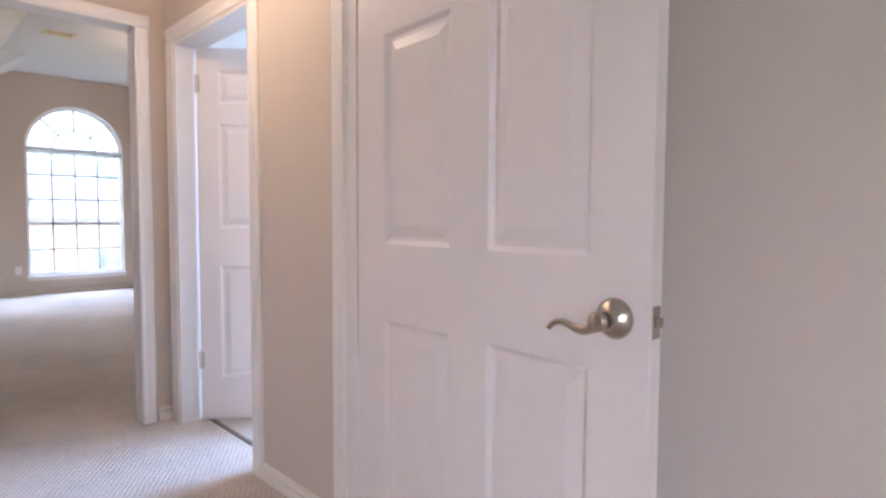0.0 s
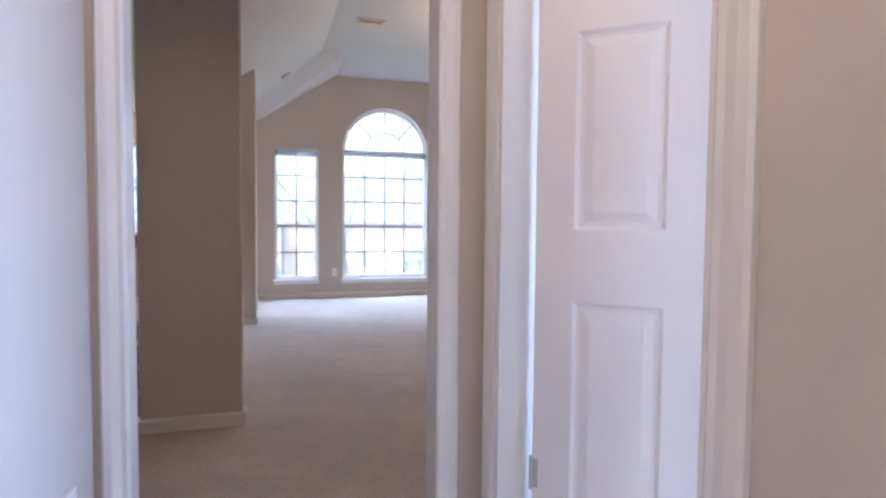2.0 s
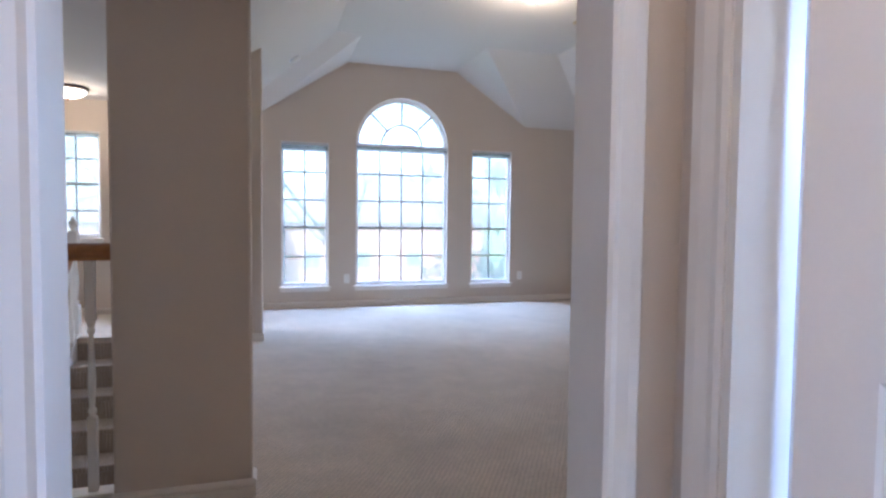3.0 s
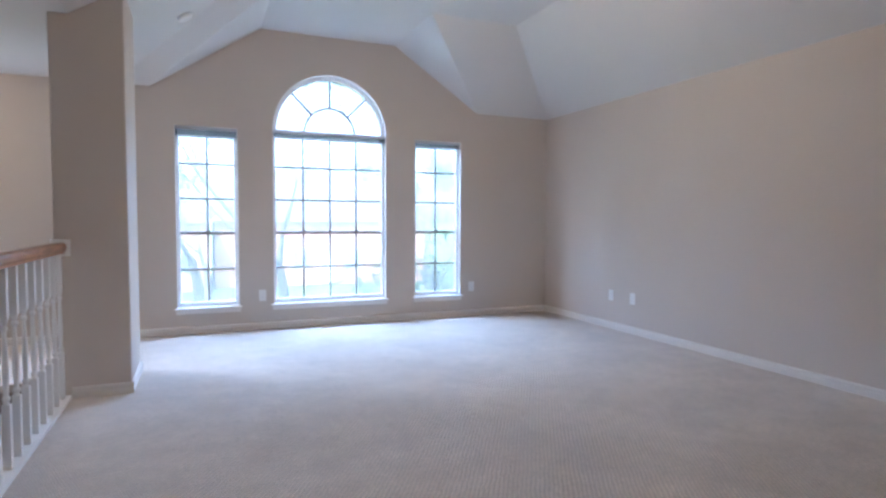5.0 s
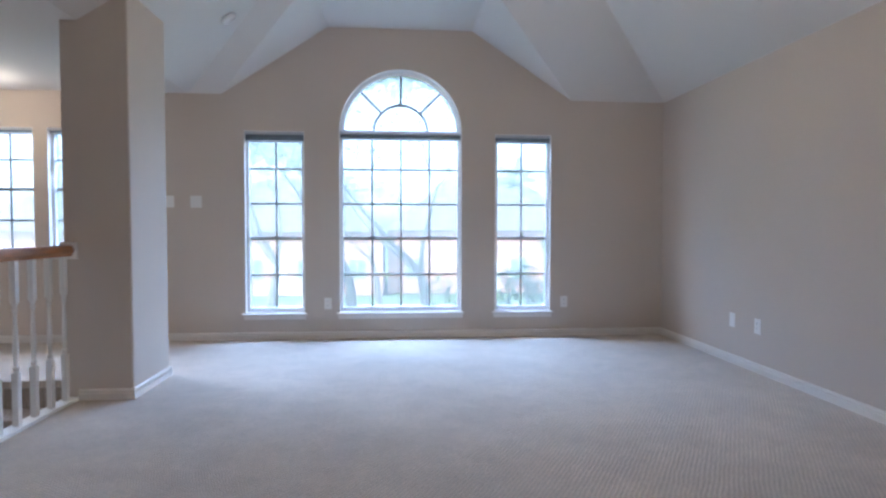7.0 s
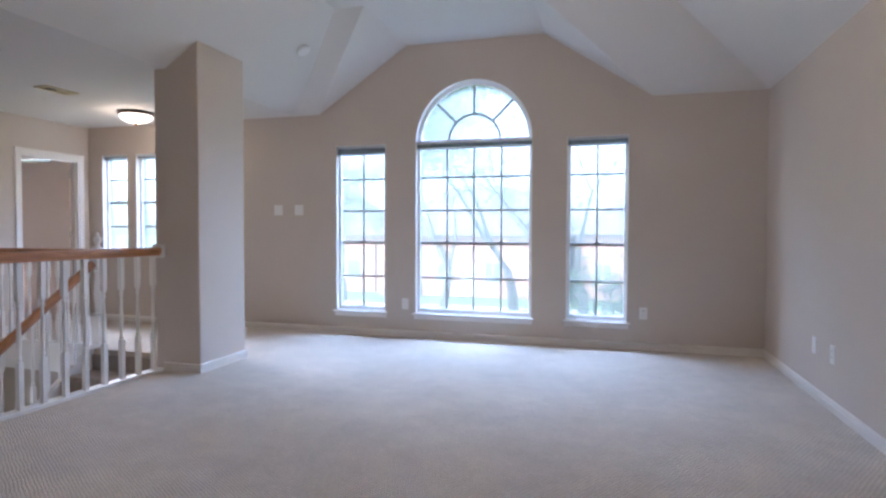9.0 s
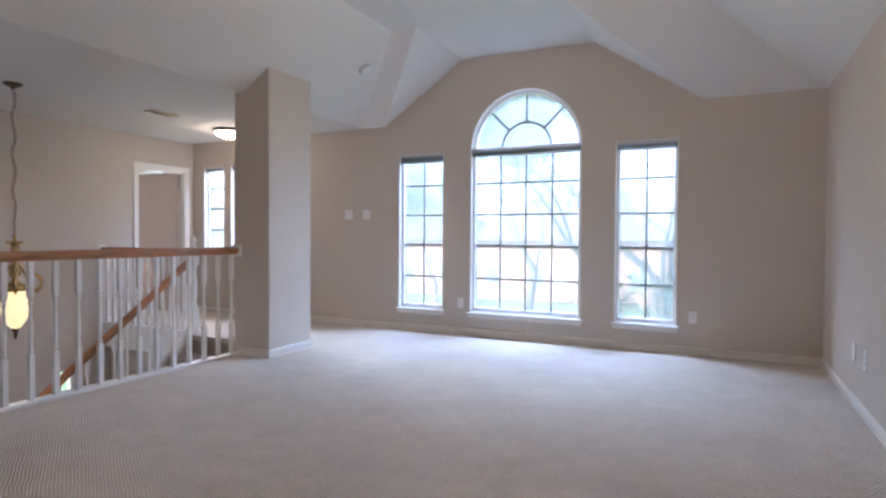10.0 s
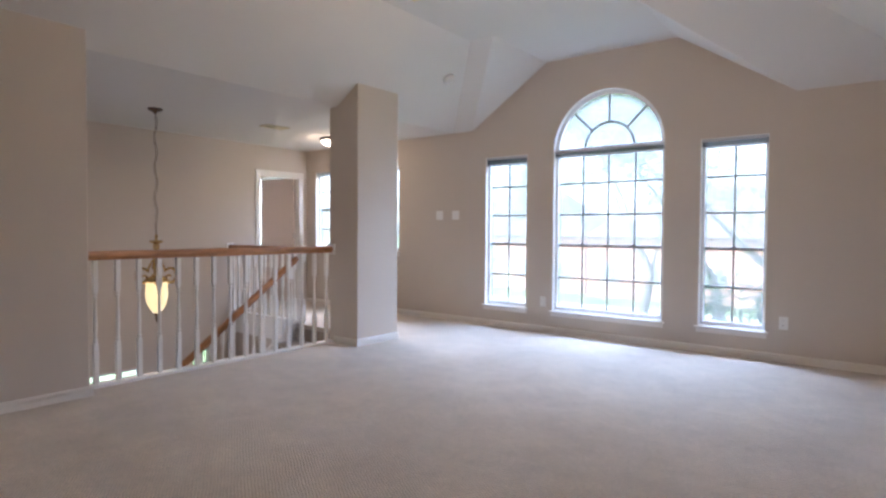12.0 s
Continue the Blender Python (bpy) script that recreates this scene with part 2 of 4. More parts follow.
M_GLOBE_Y = glow_mat("lit_amber_glass", (1.0, 0.73, 0.28), 0.055)
M_HINGE = mat("hinge_satin", (0.52, 0.48, 0.43), 0.4, metal=0.3, bump=0.0)
M_TILE = mat("bath_floor", (0.56, 0.50, 0.42), 0.45, vary=0.08, scale=8, fine=60, bump=0.03)
M_STRIP = mat("threshold_strip", (0.15, 0.12, 0.09), 0.5)
M_WOODFLOOR = wood_mat("entry_wood", (0.30, 0.16, 0.08), 0.35, (1, 8, 1))
M_GRASS = mat("grass", (0.09, 0.14, 0.05), 0.9, vary=0.35, scale=0.7, fine=30, bump=0.5)
M_ROAD = mat("asphalt", (0.06, 0.06, 0.062), 0.85, vary=0.2, scale=1.5, fine=80, bump=0.2)
M_WALK = mat("concrete", (0.42, 0.41, 0.38), 0.8, vary=0.12, scale=1.5, fine=60, bump=0.1)
M_BARK = mat("bark", (0.17, 0.155, 0.135), 0.9, vary=0.3, scale=6, fine=40, bump=0.8)
M_LEAF = mat("leaf", (0.08, 0.125, 0.06), 0.55, vary=0.45, scale=1.8, fine=25, bump=0.0)
M_LEAF2 = mat("shrub_leaf", (0.08, 0.13, 0.06), 0.5, vary=0.4, scale=3, fine=25, bump=0.0)


def let_through(m, color, share):
    """Thin leaves pass on part of the light."""
    n, l = m.node_tree.nodes, m.node_tree.links
    o = n["Material Output"]
    t = n.new("ShaderNodeBsdfTranslucent")
    t.inputs["Color"].default_value = (*color, 1)
    x = n.new("ShaderNodeMixShader")
    x.inputs[0].default_value = share
    l.new(n["Principled BSDF"].outputs[0], x.inputs[1])
    l.new(t.outputs[0], x.inputs[2])
    l.new(x.outputs[0], o.inputs["Surface"])


let_through(M_LEAF, (0.13, 0.20, 0.08), 0.45)
let_through(M_LEAF2, (0.14, 0.24, 0.10), 0.4)
M_BRICK = mat("red_brick", (0.48, 0.28, 0.21), 0.85, vary=0.25, scale=9, fine=40, bump=0.4)
M_SHINGLE = mat("shingle", (0.13, 0.12, 0.115), 0.9, vary=0.25, scale=5, fine=40, bump=0.4)
M_DARKGLASS = mat("far_glass", (0.20, 0.22, 0.23), 0.15, bump=0.0)


# ---- mesh helpers ----
def box(bm, x0, x1, y0, y1, z0, z1, bevel=0.0):
    r = bmesh.ops.create_cube(bm, size=1.0)
    for v in r["verts"]:
        v.co = Vector(((x0 + x1) / 2 + v.co.x * (x1 - x0), (y0 + y1) / 2 + v.co.y * (y1 - y0), (z0 + z1) / 2 + v.co.z * (z1 - z0)))
    if bevel:
        edges = list({e for v in r["verts"] for e in v.link_edges})
        bmesh.ops.bevel(bm, geom=edges, offset=bevel, segments=2, affect="EDGES", profile=0.5)
    return r["verts"]


def lathe(bm, profile, seg=16, cx=0.0, cy=0.0):
    """Turn (radius, z) pairs about the upright axis."""
    rings = []
    for r, z in profile:
        rings.append([bm.verts.new((cx + r * math.cos(2 * math.pi * k / seg), cy + r * math.sin(2 * math.pi * k / seg), z)) for k in range(seg)])
    for a, b in zip(rings, rings[1:]):
        for k in range(seg):
            bm.faces.new((a[k], a[(k + 1) % seg], b[(k + 1) % seg], b[k]))
    bm.faces.new(list(reversed(rings[0])))
    bm.faces.new(rings[-1])


def tube(bm, points, radii, seg=8):
    """A round rod along a line of points."""
    rings = []
    pts = [Vector(p) for p in points]
    for i, p in enumerate(pts):
        d = (pts[min(i + 1, len(pts) - 1)] - pts[max(i - 1, 0)]).normalized()
        side = d.cross(Vector((0, 0, 1)))
        if side.length < 0.05:
            side = d.cross(Vector((1, 0, 0)))
        side.normalize()
        up = side.cross(d)
        r = radii[i] if isinstance(radii, (list, tuple)) else radii
        rings.append([bm.verts.new(p + side * r * math.cos(2 * math.pi * k / seg) + up * r * math.sin(2 * math.pi * k / seg)) for k in range(seg)])
    for a, b in zip(rings, rings[1:]):
        for k in range(seg):
            bm.faces.new((a[k], a[(k + 1) % seg], b[(k + 1) % seg], b[k]))
    bm.faces.new(list(reversed(rings[0])))
    bm.faces.new(rings[-1])


def sweep(bm, profile, a, b, side):
    """Extrude a flat profile (out, up) along the floor line a-b; side is the outward unit vector."""
    a, b, s = Vector((a[0], a[1], 0)), Vector((b[0], b[1], 0)), Vector((side[0], side[1], 0))
    ra = [bm.verts.new(a + s * o + Vector((0, 0, u))) for o, u in profile]
    rb = [bm.verts.new(b + s * o + Vector((0, 0, u))) for o, u in profile]
    k = len(profile)
    for i in range(k):
        bm.faces.new((ra[i], ra[(i + 1) % k], rb[(i + 1) % k], rb[i]))
    bm.faces.new(list(reversed(ra)))
    bm.faces.new(rb)


def finish(bm, name, material, smooth=False, weld=True):
    if weld:
        bmesh.ops.recalc_face_normals(bm, faces=bm.faces)
    me = bpy.data.meshes.new(name)
    bm.to_mesh(me)
    bm.free()
    me.materials.append(material)
    if smooth:
        for p in me.polygons:
            p.use_smooth = True
    return me


def thing(name, label, category, group="", x=0.0, y=0.0, z=0.0, turn=0.0):
    ob = new(name)
    ob.empty_display_size = 0.1
    ob.matrix_basis = pose(x, y, z, 0, 0, turn)
    return tagged(ob, label, category, group)


def part(name, bm, material, parent, label="", smooth=False, m=None):
    ob = new(name, finish(bm, name, material, smooth))
    ob.parent = parent
    if m is not None:
        ob.matrix_basis = m
    return tagged(ob, label)


def piece(name, mesh, parent, m):
    ob = new(name, mesh)
    ob.parent = parent
    ob.matrix_basis = m
    return ob


def setting(name, bm, material, label, category="wall", smooth=False):
    return tagged(new(name, finish(bm, name, material, smooth)), label, category, kind="structure")


def slab(bm, us, vs, keep, place, depth):
    """A slab of grid cells for which keep() holds, given thickness along depth."""
    us, vs = sorted(set(us)), sorted(set(vs))
    verts = {}

    def vert(u, v):
        if (u, v) not in verts:
            verts[(u, v)] = bm.verts.new(place(u, v))
        return verts[(u, v)]

    made = []
    for u0, u1 in zip(us, us[1:]):
        for v0, v1 in zip(vs, vs[1:]):
            if keep((u0 + u1) / 2, (v0 + v1) / 2):
                made.append(bm.faces.new((vert(u0, v0), vert(u1, v0), vert(u1, v1), vert(u0, v1))))
    r = bmesh.ops.extrude_face_region(bm, geom=made)
    for g in r["geom"]:
        if isinstance(g, bmesh.types.BMVert):
            g.co += Vector(depth)


def wall_y(name, y0, y1, x0, x1, z0, z1, holes, label, material=None, extra=None):
    bm = bmesh.new()
    us = [x0, x1] + [h[0] for h in holes] + [h[1] for h in holes]
    vs = [z0, z1] + [h[2] for h in holes] + [h[3] for h in holes]
    slab(bm, us, vs, lambda u, v: not any(h[0] < u < h[1] and h[2] < v < h[3] for h in holes), lambda u, v: (u, y0, v), (0, y1 - y0, 0))
    if extra:
        extra(bm)
    return setting(name, bm, material or M_WALL, label)


def wall_x(name, x0, x1, y0, y1, z0, z1, holes, label, material=None):
    bm = bmesh.new()
    us = [y0, y1] + [h[0] for h in holes] + [h[1] for h in holes]
    vs = [z0, z1] + [h[2] for h in holes] + [h[3] for h in holes]
    slab(bm, us, vs, lambda u, v: not any(h[0] < u < h[1] and h[2] < v < h[3] for h in holes), lambda u, v: (x0, u, v), (x1 - x0, 0, 0))
    return setting(name, bm, material or M_WALL, label)


# ---- plan, in metres: window wall at y = 0, upper floor at z = 0 ----
EAST, WEST, SOUTH = 2.79, -5.10, -6.50
LOW, HIGH, DOWN = 2.47, 3.16, -2.97
SILL, HEAD, SPRING, RAD = 0.265, 2.112, 2.126, 0.629
SIDE0, SIDE1 = 0.977, 1.573
HSILL, HHEAD = 0.885, 2.112
WIN_HALL = ((-4.88, -4.48), (-4.35, -3.58), (-3.45, -3.05))

# ---- large structure: walls ----
def arch_fill(bm):
    """The wall about the half-round head of the middle window."""
    seg = 28
    front, back = [], []
    for y, row in ((0.0, front), (0.15, back)):
        for k in range(seg + 1):
            a = math.pi * k / seg
            x, z = RAD * math.cos(a), SPRING + RAD * math.sin(a)
            row.append((bm.verts.new((x, y, z)), bm.verts.new((x, y, 3.3))))
    for k in range(seg):
        bm.faces.new((front[k][0], front[k][1], front[k + 1][1], front[k + 1][0]))
        bm.faces.new((back[k][0], back[k + 1][0], back[k + 1][1], back[k][1]))
        bm.faces.new((front[k][0], front[k + 1][0], back[k + 1][0], back[k][0]))


north_holes = [(-SIDE1, -SIDE0, SILL, HEAD), (SIDE0, SIDE1, SILL, HEAD), (-RAD, RAD, SILL, 3.3), (-6.9, -5.75, HSILL, HHEAD)]
north_holes += [(a, b, HSILL, HHEAD) for a, b in WIN_HALL]
wall_y("wall_north", 0.0, 0.15, -8.2, EAST + 0.13, -3.2, 3.3, north_holes, "beige painted window wall with an arched opening", extra=arch_fill)
wall_x("wall_east", EAST, EAST + 0.13, SOUTH - 0.12, 0.0, -0.3, 3.3, [], "long plain beige painted side wall")
wall_y("wall_south", SOUTH - 0.12, SOUTH, WEST - 0.12, EAST, DOWN, 3.3, [(-2.053, -1.139, -0.30, 2.163)], "beige wall with a cased opening to the passage")
wall_x("wall_west", WEST - 0.12, WEST, SOUTH, 0.0, DOWN, 2.62, [(-0.91, -0.145, -0.30, 2.04), (-3.35, -2.66, -2.0, -0.60), (-1.98, -1.70, -2.0, -0.50)], "tall beige stairwell wall with a bedroom door")
wall_x("wall_passage_west", -2.24, -2.12, -8.45, SOUTH - 0.12, 0.0, 2.6, [], "beige passage wall with a switch and grille")
wall_x("wall_passage_east", -1.0, -0.87, -8.45, SOUTH - 0.12, 0.0, 2.6, [(-7.61, -6.74, 0.0, 2.075)], "beige passage wall with a bathroom doorway")
wall_y("wall_bedroom_north", -8.57, -8.45, -4.62, 1.25, 0.0, 2.6, [(-2.06, -1.13, 0.0, 2.04)], "beige wall with the bedroom doorway")
wall_x("wall_bedroom_east", -1.0, -0.87, -12.6, -8.57, 0.0, 2.6, [], "plain greige bedroom wall behind the open door")
wall_x("wall_bedroom_west", -4.62, -4.5, -12.6, -8.57, 0.0, 2.6, [(-12.3, -11.42, 0.85, 1.8)], "bedroom wall with a wide window opening")
wall_y("wall_bedroom_south", -12.6, -12.48, -4.5, -1.0, 0.0, 2.6, [], "plain bedroom wall")
wall_x("wall_bath_east", 1.2, 1.3, -8.45, SOUTH - 0.12, 0.0, 2.6, [(-8.25, -7.5, 1.05, 2.05)], "bathroom wall with a window opening")
wall_x("wall_far_room_west", -8.32, -8.2, -3.6, 0.15, -0.3, 2.6, [], "plain wall of the far bedroom")
wall_y("wall_far_room_south", -3.72, -3.6, -8.2, WEST - 0.12, -0.3, 2.6, [], "plain wall of the far bedroom")
wall_y("wall_under_landing", -1.30, -1.22, WEST, -3.50, DOWN, -0.29, [], "beige wall below the stair landing")
wall_x("wall_under_floor", -2.11, -2.0, SOUTH, 0.0, DOWN, -0.28, [], "beige wall below the upper floor")

# pillars at the stairwell's edge
for k, (x0, x1, y0, y1) in enumerate(((-2.21, -1.785, -2.01, -1.41), (-2.30, -1.80, -5.12, -5.01))):
    bm = bmesh.new()
    box(bm, x0, x1, y0, y1, 0.0, 2.95, 0.010)
    if k == 1:
        box(bm, x0, -1.955, y1 - 0.004, -4.42, 0.0, 2.95, 0.010)
    setting("pillar_%d" % (k + 1), bm, M_WALL, "square beige painted pillar beside the stair railing", "pillar")

# floors
bm = bmesh.new()
FX = [-8.2, -5.22, WEST, -4.5, -3.45, -2.30, -2.13, -2.12, -2.06, -2.053, -1.139, -1.13, -1.0, -0.86, EAST]
FY = [-12.5, -8.57, -8.45, SOUTH - 0.12, SOUTH, -4.99, -3.6, -1.50, -1.43, 0.0, -7.61, -6.74, -0.91, -0.145]


def floor_here(x, y):
    if y > SOUTH and x > -2.13:
        return True
    if y > SOUTH and x > WEST:
        return y < -4.99 or y > -1.43 or (y > -1.50 and x > -3.45)
    if WEST - 0.12 < x < WEST:
        return -0.91 < y < -0.145
    if x < WEST - 0.12:
        return y > -3.6
    if SOUTH - 0.12 < y < SOUTH:
        return -2.053 < x < -1.139
    if -8.45 < y < SOUTH - 0.12:
        return -2.12 < x < -1.0 or (-1.0 < x < -0.86 and -7.61 < y < -6.74)
    if -8.57 < y < -8.45:
        return -2.06 < x < -1.13
    return y < -8.57 and -4.5 < x < -1.0


slab(bm, FX, FY, floor_here, lambda u, v: (u, v, 0.0), (0, 0, -0.28))
setting("floor", bm, M_CARPET, "pale beige looped wall-to-wall carpet floor", "floor")
bm = bmesh.new()
box(bm, -0.86, 1.2, -8.45, SOUTH - 0.12, -0.1, 0.002)
setting("floor_bath", bm, M_TILE, "beige bathroom floor", "floor")
bm = bmesh.new()
box(bm, -0.875, -0.85, -7.61, -6.74, 0.0, 0.008, 0.003)
setting("trim_threshold", bm, M_STRIP, "dark threshold strip between carpet and bathroom floor", "trim")
bm = bmesh.new()
box(bm, WEST, -2.11, SOUTH, 0.0, DOWN - 0.1, DOWN)
setting("floor_lower", bm, M_WOODFLOOR, "brown entry floor of the storey below", "floor")

# ceilings
XL0, XL1, XR0, XR1, YF, VX, VB = -2.10, -1.02, EAST, 1.66, -1.14, 0.735, 1.785


def ceiling_part(name, polys, label):
    bm = bmesh.new()
    cache = {}
    faces = []
    for poly in polys:
        vs = []
        for p in poly:
            if p not in cache:
                cache[p] = bm.verts.new(p)
            vs.append(cache[p])
        faces.append(bm.faces.new(vs))
    r = bmesh.ops.extrude_face_region(bm, geom=faces)
    for g in r["geom"]:
        if isinstance(g, bmesh.types.BMVert):
            g.co.z += 0.15
    return setting(name, bm, M_CEIL, label, "ceiling")


ceiling_part("ceiling", [
    [(WEST, SOUTH, LOW), (XL0, SOUTH, LOW), (XL0, 0, LOW), (WEST, 0, LOW)],
    [(XL0, SOUTH, LOW), (XL1, SOUTH, HIGH), (XL1, YF, HIGH), (XL0, 0, LOW)],
    [(XL0, 0, LOW), (XL1, YF, HIGH), (-VX, YF, HIGH), (-VB, 0, LOW)],
    [(-VB, 0, LOW), (-VX, YF, HIGH), (-VX, 0, HIGH)],
    [(-VX, 0, HIGH), (-VX, YF, HIGH), (VX, YF, HIGH), (VX, 0, HIGH)],
    [(VX, 0, HIGH), (VX, YF, HIGH), (VB, 0, LOW)],
    [(VB, 0, LOW), (VX, YF, HIGH), (XR1, YF, HIGH), (XR0, 0, LOW)],
    [(XR0, 0, LOW), (XR1, YF, HIGH), (XR1, SOUTH, HIGH), (XR0, SOUTH, LOW)],
    [(XL1, SOUTH, HIGH), (XR1, SOUTH, HIGH), (XR1, YF, HIGH), (VX, YF, HIGH), (-VX, YF, HIGH), (XL1, YF, HIGH)],
], "white vaulted ceiling with sloped facets over the windows")
for name, x0, x1, y0, y1, z in (("ceiling_passage", -2.12, -1.0, -8.45, SOUTH - 0.12, 2.44), ("ceiling_bath", -0.87, 1.2, -8.45, SOUTH - 0.12, 2.44),
                                ("ceiling_bedroom", -4.5, -1.0, -12.48, -8.57, 2.44), ("ceiling_far_room", -8.2, WEST - 0.12, -3.6, 0.0, LOW)):
    bm = bmesh.new()
    box(bm, x0, x1, y0, y1, z, z + 0.12)
    setting(name, bm, M_CEIL, "flat white painted ceiling", "ceiling")

# baseboards
BASE = [(0.0, 0.0), (0.014, 0.0), (0.014, 0.041), (0.006, 0.044), (0.006, 0.050), (0.017, 0.053), (0.017, 0.059), (0.012, 0.066), (0.005, 0.071), (0.0, 0.073)]
base_runs = [
    ((WEST, 0), (EAST, 0), (0, -1)), ((EAST, 0), (EAST, SOUTH), (-1, 0)), ((EAST, SOUTH), (-1.09, SOUTH), (0, 1)), ((-2.09, SOUTH), (WEST, SOUTH), (0, 1)),
    ((WEST, -1.38), (WEST, -0.98), (1, 0)), ((WEST, SOUTH), (WEST, -5.0), (1, 0)),
    ((-1.785, -1.41), (-1.785, -2.01), (1, 0)), ((-2.13, -2.01), (-1.771, -2.01), (0, -1)), ((-2.13, -1.41), (-1.771, -1.41), (0, 1)),
    ((-1.80, -5.01), (-1.80, -5.12), (1, 0)), ((-2.30, -5.12), (-1.786, -5.12), (0, -1)), ((-1.941, -5.01), (-1.786, -5.01), (0, 1)), ((-1.955, -4.42), (-1.955, -4.997), (1, 0)), ((-2.13, -4.42), (-1.941, -4.42), (0, 1)),
    ((-2.12, -8.43), (-2.12, -7.385), (1, 0)), ((-2.12, -6.805), (-2.12, SOUTH - 0.12), (1, 0)), ((-1.0, -8.43), (-1.0, -7.693), (-1, 0)), ((-1.08, SOUTH - 0.12), (-1.0, SOUTH - 0.12), (0, -1)),
    ((-1.0, -8.58), (-1.0, -12.48), (-1, 0)), ((-2.15, -8.57), (-4.5, -8.57), (0, -1)),
]
for a, b, s in base_runs:
    bm = bmesh.new()
    sweep(bm, BASE, a, b, s)
    setting("baseboard", bm, M_BASE, "cream painted moulded baseboard", "baseboard")


# door and opening casings
def casing_set(name, place, a0, a1, top, w=0.085, left=True, right=True):
    """Three moulded boards round an opening; place(u, d, z): along, out from the wall, up."""
    def board(u0, u1, z0, z1, flip):
        bm = bmesh.new()
        upright = z1 - z0 > u1 - u0
        steps = [(0.0, 0.010), (0.12, 0.015), (0.30, 0.013), (0.62, 0.019), (0.9, 0.019), (1.0, 0.012)]
        prof = [(0.0, 0.0)] + steps + [(1.0, 0.0)]
        ends = []
        for e in (0, 1):
            row = []
            for f, d in prof:
                if upright:
                    u = u0 + f * (u1 - u0) if flip else u1 - f * (u1 - u0)
                    row.append(bm.verts.new(place(u, d, (z0, z1)[e])))
                else:
                    row.append(bm.verts.new(place((u0, u1)[e], d, z0 + f * (z1 - z0))))
            ends.append(row)
        k = len(prof)
        for i in range(k):
            bm.faces.new((ends[0][i], ends[0][(i + 1) % k], ends[1][(i + 1) % k], ends[1][i]))
        bm.faces.new(ends[0])
        bm.faces.new(list(reversed(ends[1])))
        setting(name, bm, M_TRIM, "white moulded casing board round a doorway", "trim")
    if left:
        board(a0 - w, a0, 0.0, top, False)
    if right:
        board(a1, a1 + w, 0.0, top, True)
    board(a0 - (w if left else 0), a1 + (w if right else 0), top, top + w, True)


def jambs(name, place, a0, a1, top, d0, d1, t=0.018, stop=None):
    """Lining boards of an opening, with a stop bead."""
    for u0, u1, z0, z1 in ((a0, a0 + t, 0, top), (a1 - t, a1, 0, top), (a0 + t, a1 - t, top - t, top)):
        bm = bmesh.new()
        p, q = place(u0, d0, z0), place(u1, d1, z1)
        box(bm, min(p[0], q[0]), max(p[0], q[0]), min(p[1], q[1]), max(p[1], q[1]), z0, z1)
        if stop:
            s = 0.011
            if u1 - u0 < 0.1:
                n0, n1 = (u1, u1 + s) if u0 == a0 else (u0 - s, u0)
                p, q = place(n0, stop[0], z0), place(n1, stop[1], z1)
                box(bm, min(p[0], q[0]), max(p[0], q[0]), min(p[1], q[1]), max(p[1], q[1]), z0, z1 - t - s)
            else:
                p, q = place(u0, stop[0], z0), place(u1, stop[1], z1)
                box(bm, min(p[0], q[0]), max(p[0], q[0]), min(p[1], q[1]), max(p[1], q[1]), z0 - s, z0)
        setting(name, bm, M_TRIM, "white painted lining board of a doorway", "trim")


south_p = lambda u, d, z: (u, SOUTH - 0.12 - d, z)
casing_set("trim_opening", south_p, -2.028, -1.160, 2.145, w=0.070)
jambs("trim_opening_jamb", lambda u, d, z: (u, SOUTH - 0.12 + d, z), -2.053, -1.139, 2.163, -0.004, 0.122)
bath_p = lambda u, d, z: (-1.0 - d, u, z)
casing_set("trim_bath_door", bath_p, -7.61, -6.74, 2.075, w=0.082)
jambs("trim_bath_jamb", lambda u, d, z: (-1.0 + d, u, z), -7.61, -6.74, 2.075, -0.004, 0.134)
casing_set("trim_bedroom_door", lambda u, d, z: (u, -8.45 + d, z), -2.06, -1.13, 2.04, w=0.06)
casing_set("trim_bedroom_door", lambda u, d, z: (u, -8.57 - d, z), -2.06, -1.13, 2.04, w=0.075)
jambs("trim_bedroom_jamb", lambda u, d, z: (u, -8.57 + d, z), -2.06, -1.13, 2.04, -0.004, 0.124, stop=(0.05, 0.085))
casing_set("trim_far_door", lambda u, d, z: (WEST + d, u, z), -0.91, -0.145, 2.04, w=0.065)
jambs("trim_far_jamb", lambda u, d, z: (WEST - 0.12 + d, u, z), -0.91, -0.145, 2.04, -0.004, 0.124, stop=(0.05, 0.085))


# ---- windows ----
def bar_bm(x0, x1, z0, z1, y0, y1, bevel=0.002):
    bm = bmesh.new()
    box(bm, x0, x1, y0, y1, z0, z1, bevel)
    return bm


def arc_bm(cx, cz, r0, r1, y0, y1, a0, a1, seg=28):
    bm = bmesh.new()
    rows = []
    for k in range(seg + 1):
        a = a0 + (a1 - a0) * k / seg
        c, s = math.cos(a), math.sin(a)
        rows.append([bm.verts.new((cx + r * c, y, cz + r * s)) for r, y in ((r0, y0), (r1, y0), (r1, y1), (r0, y1))])
    for p, q in zip(rows, rows[1:]):
        for i in range(4):
            bm.faces.new((p[i], p[(i + 1) % 4], q[(i + 1) % 4], q[i]))
    bm.faces.new(rows[0])
    bm.faces.new(list(reversed(rows[-1])))
    return bm


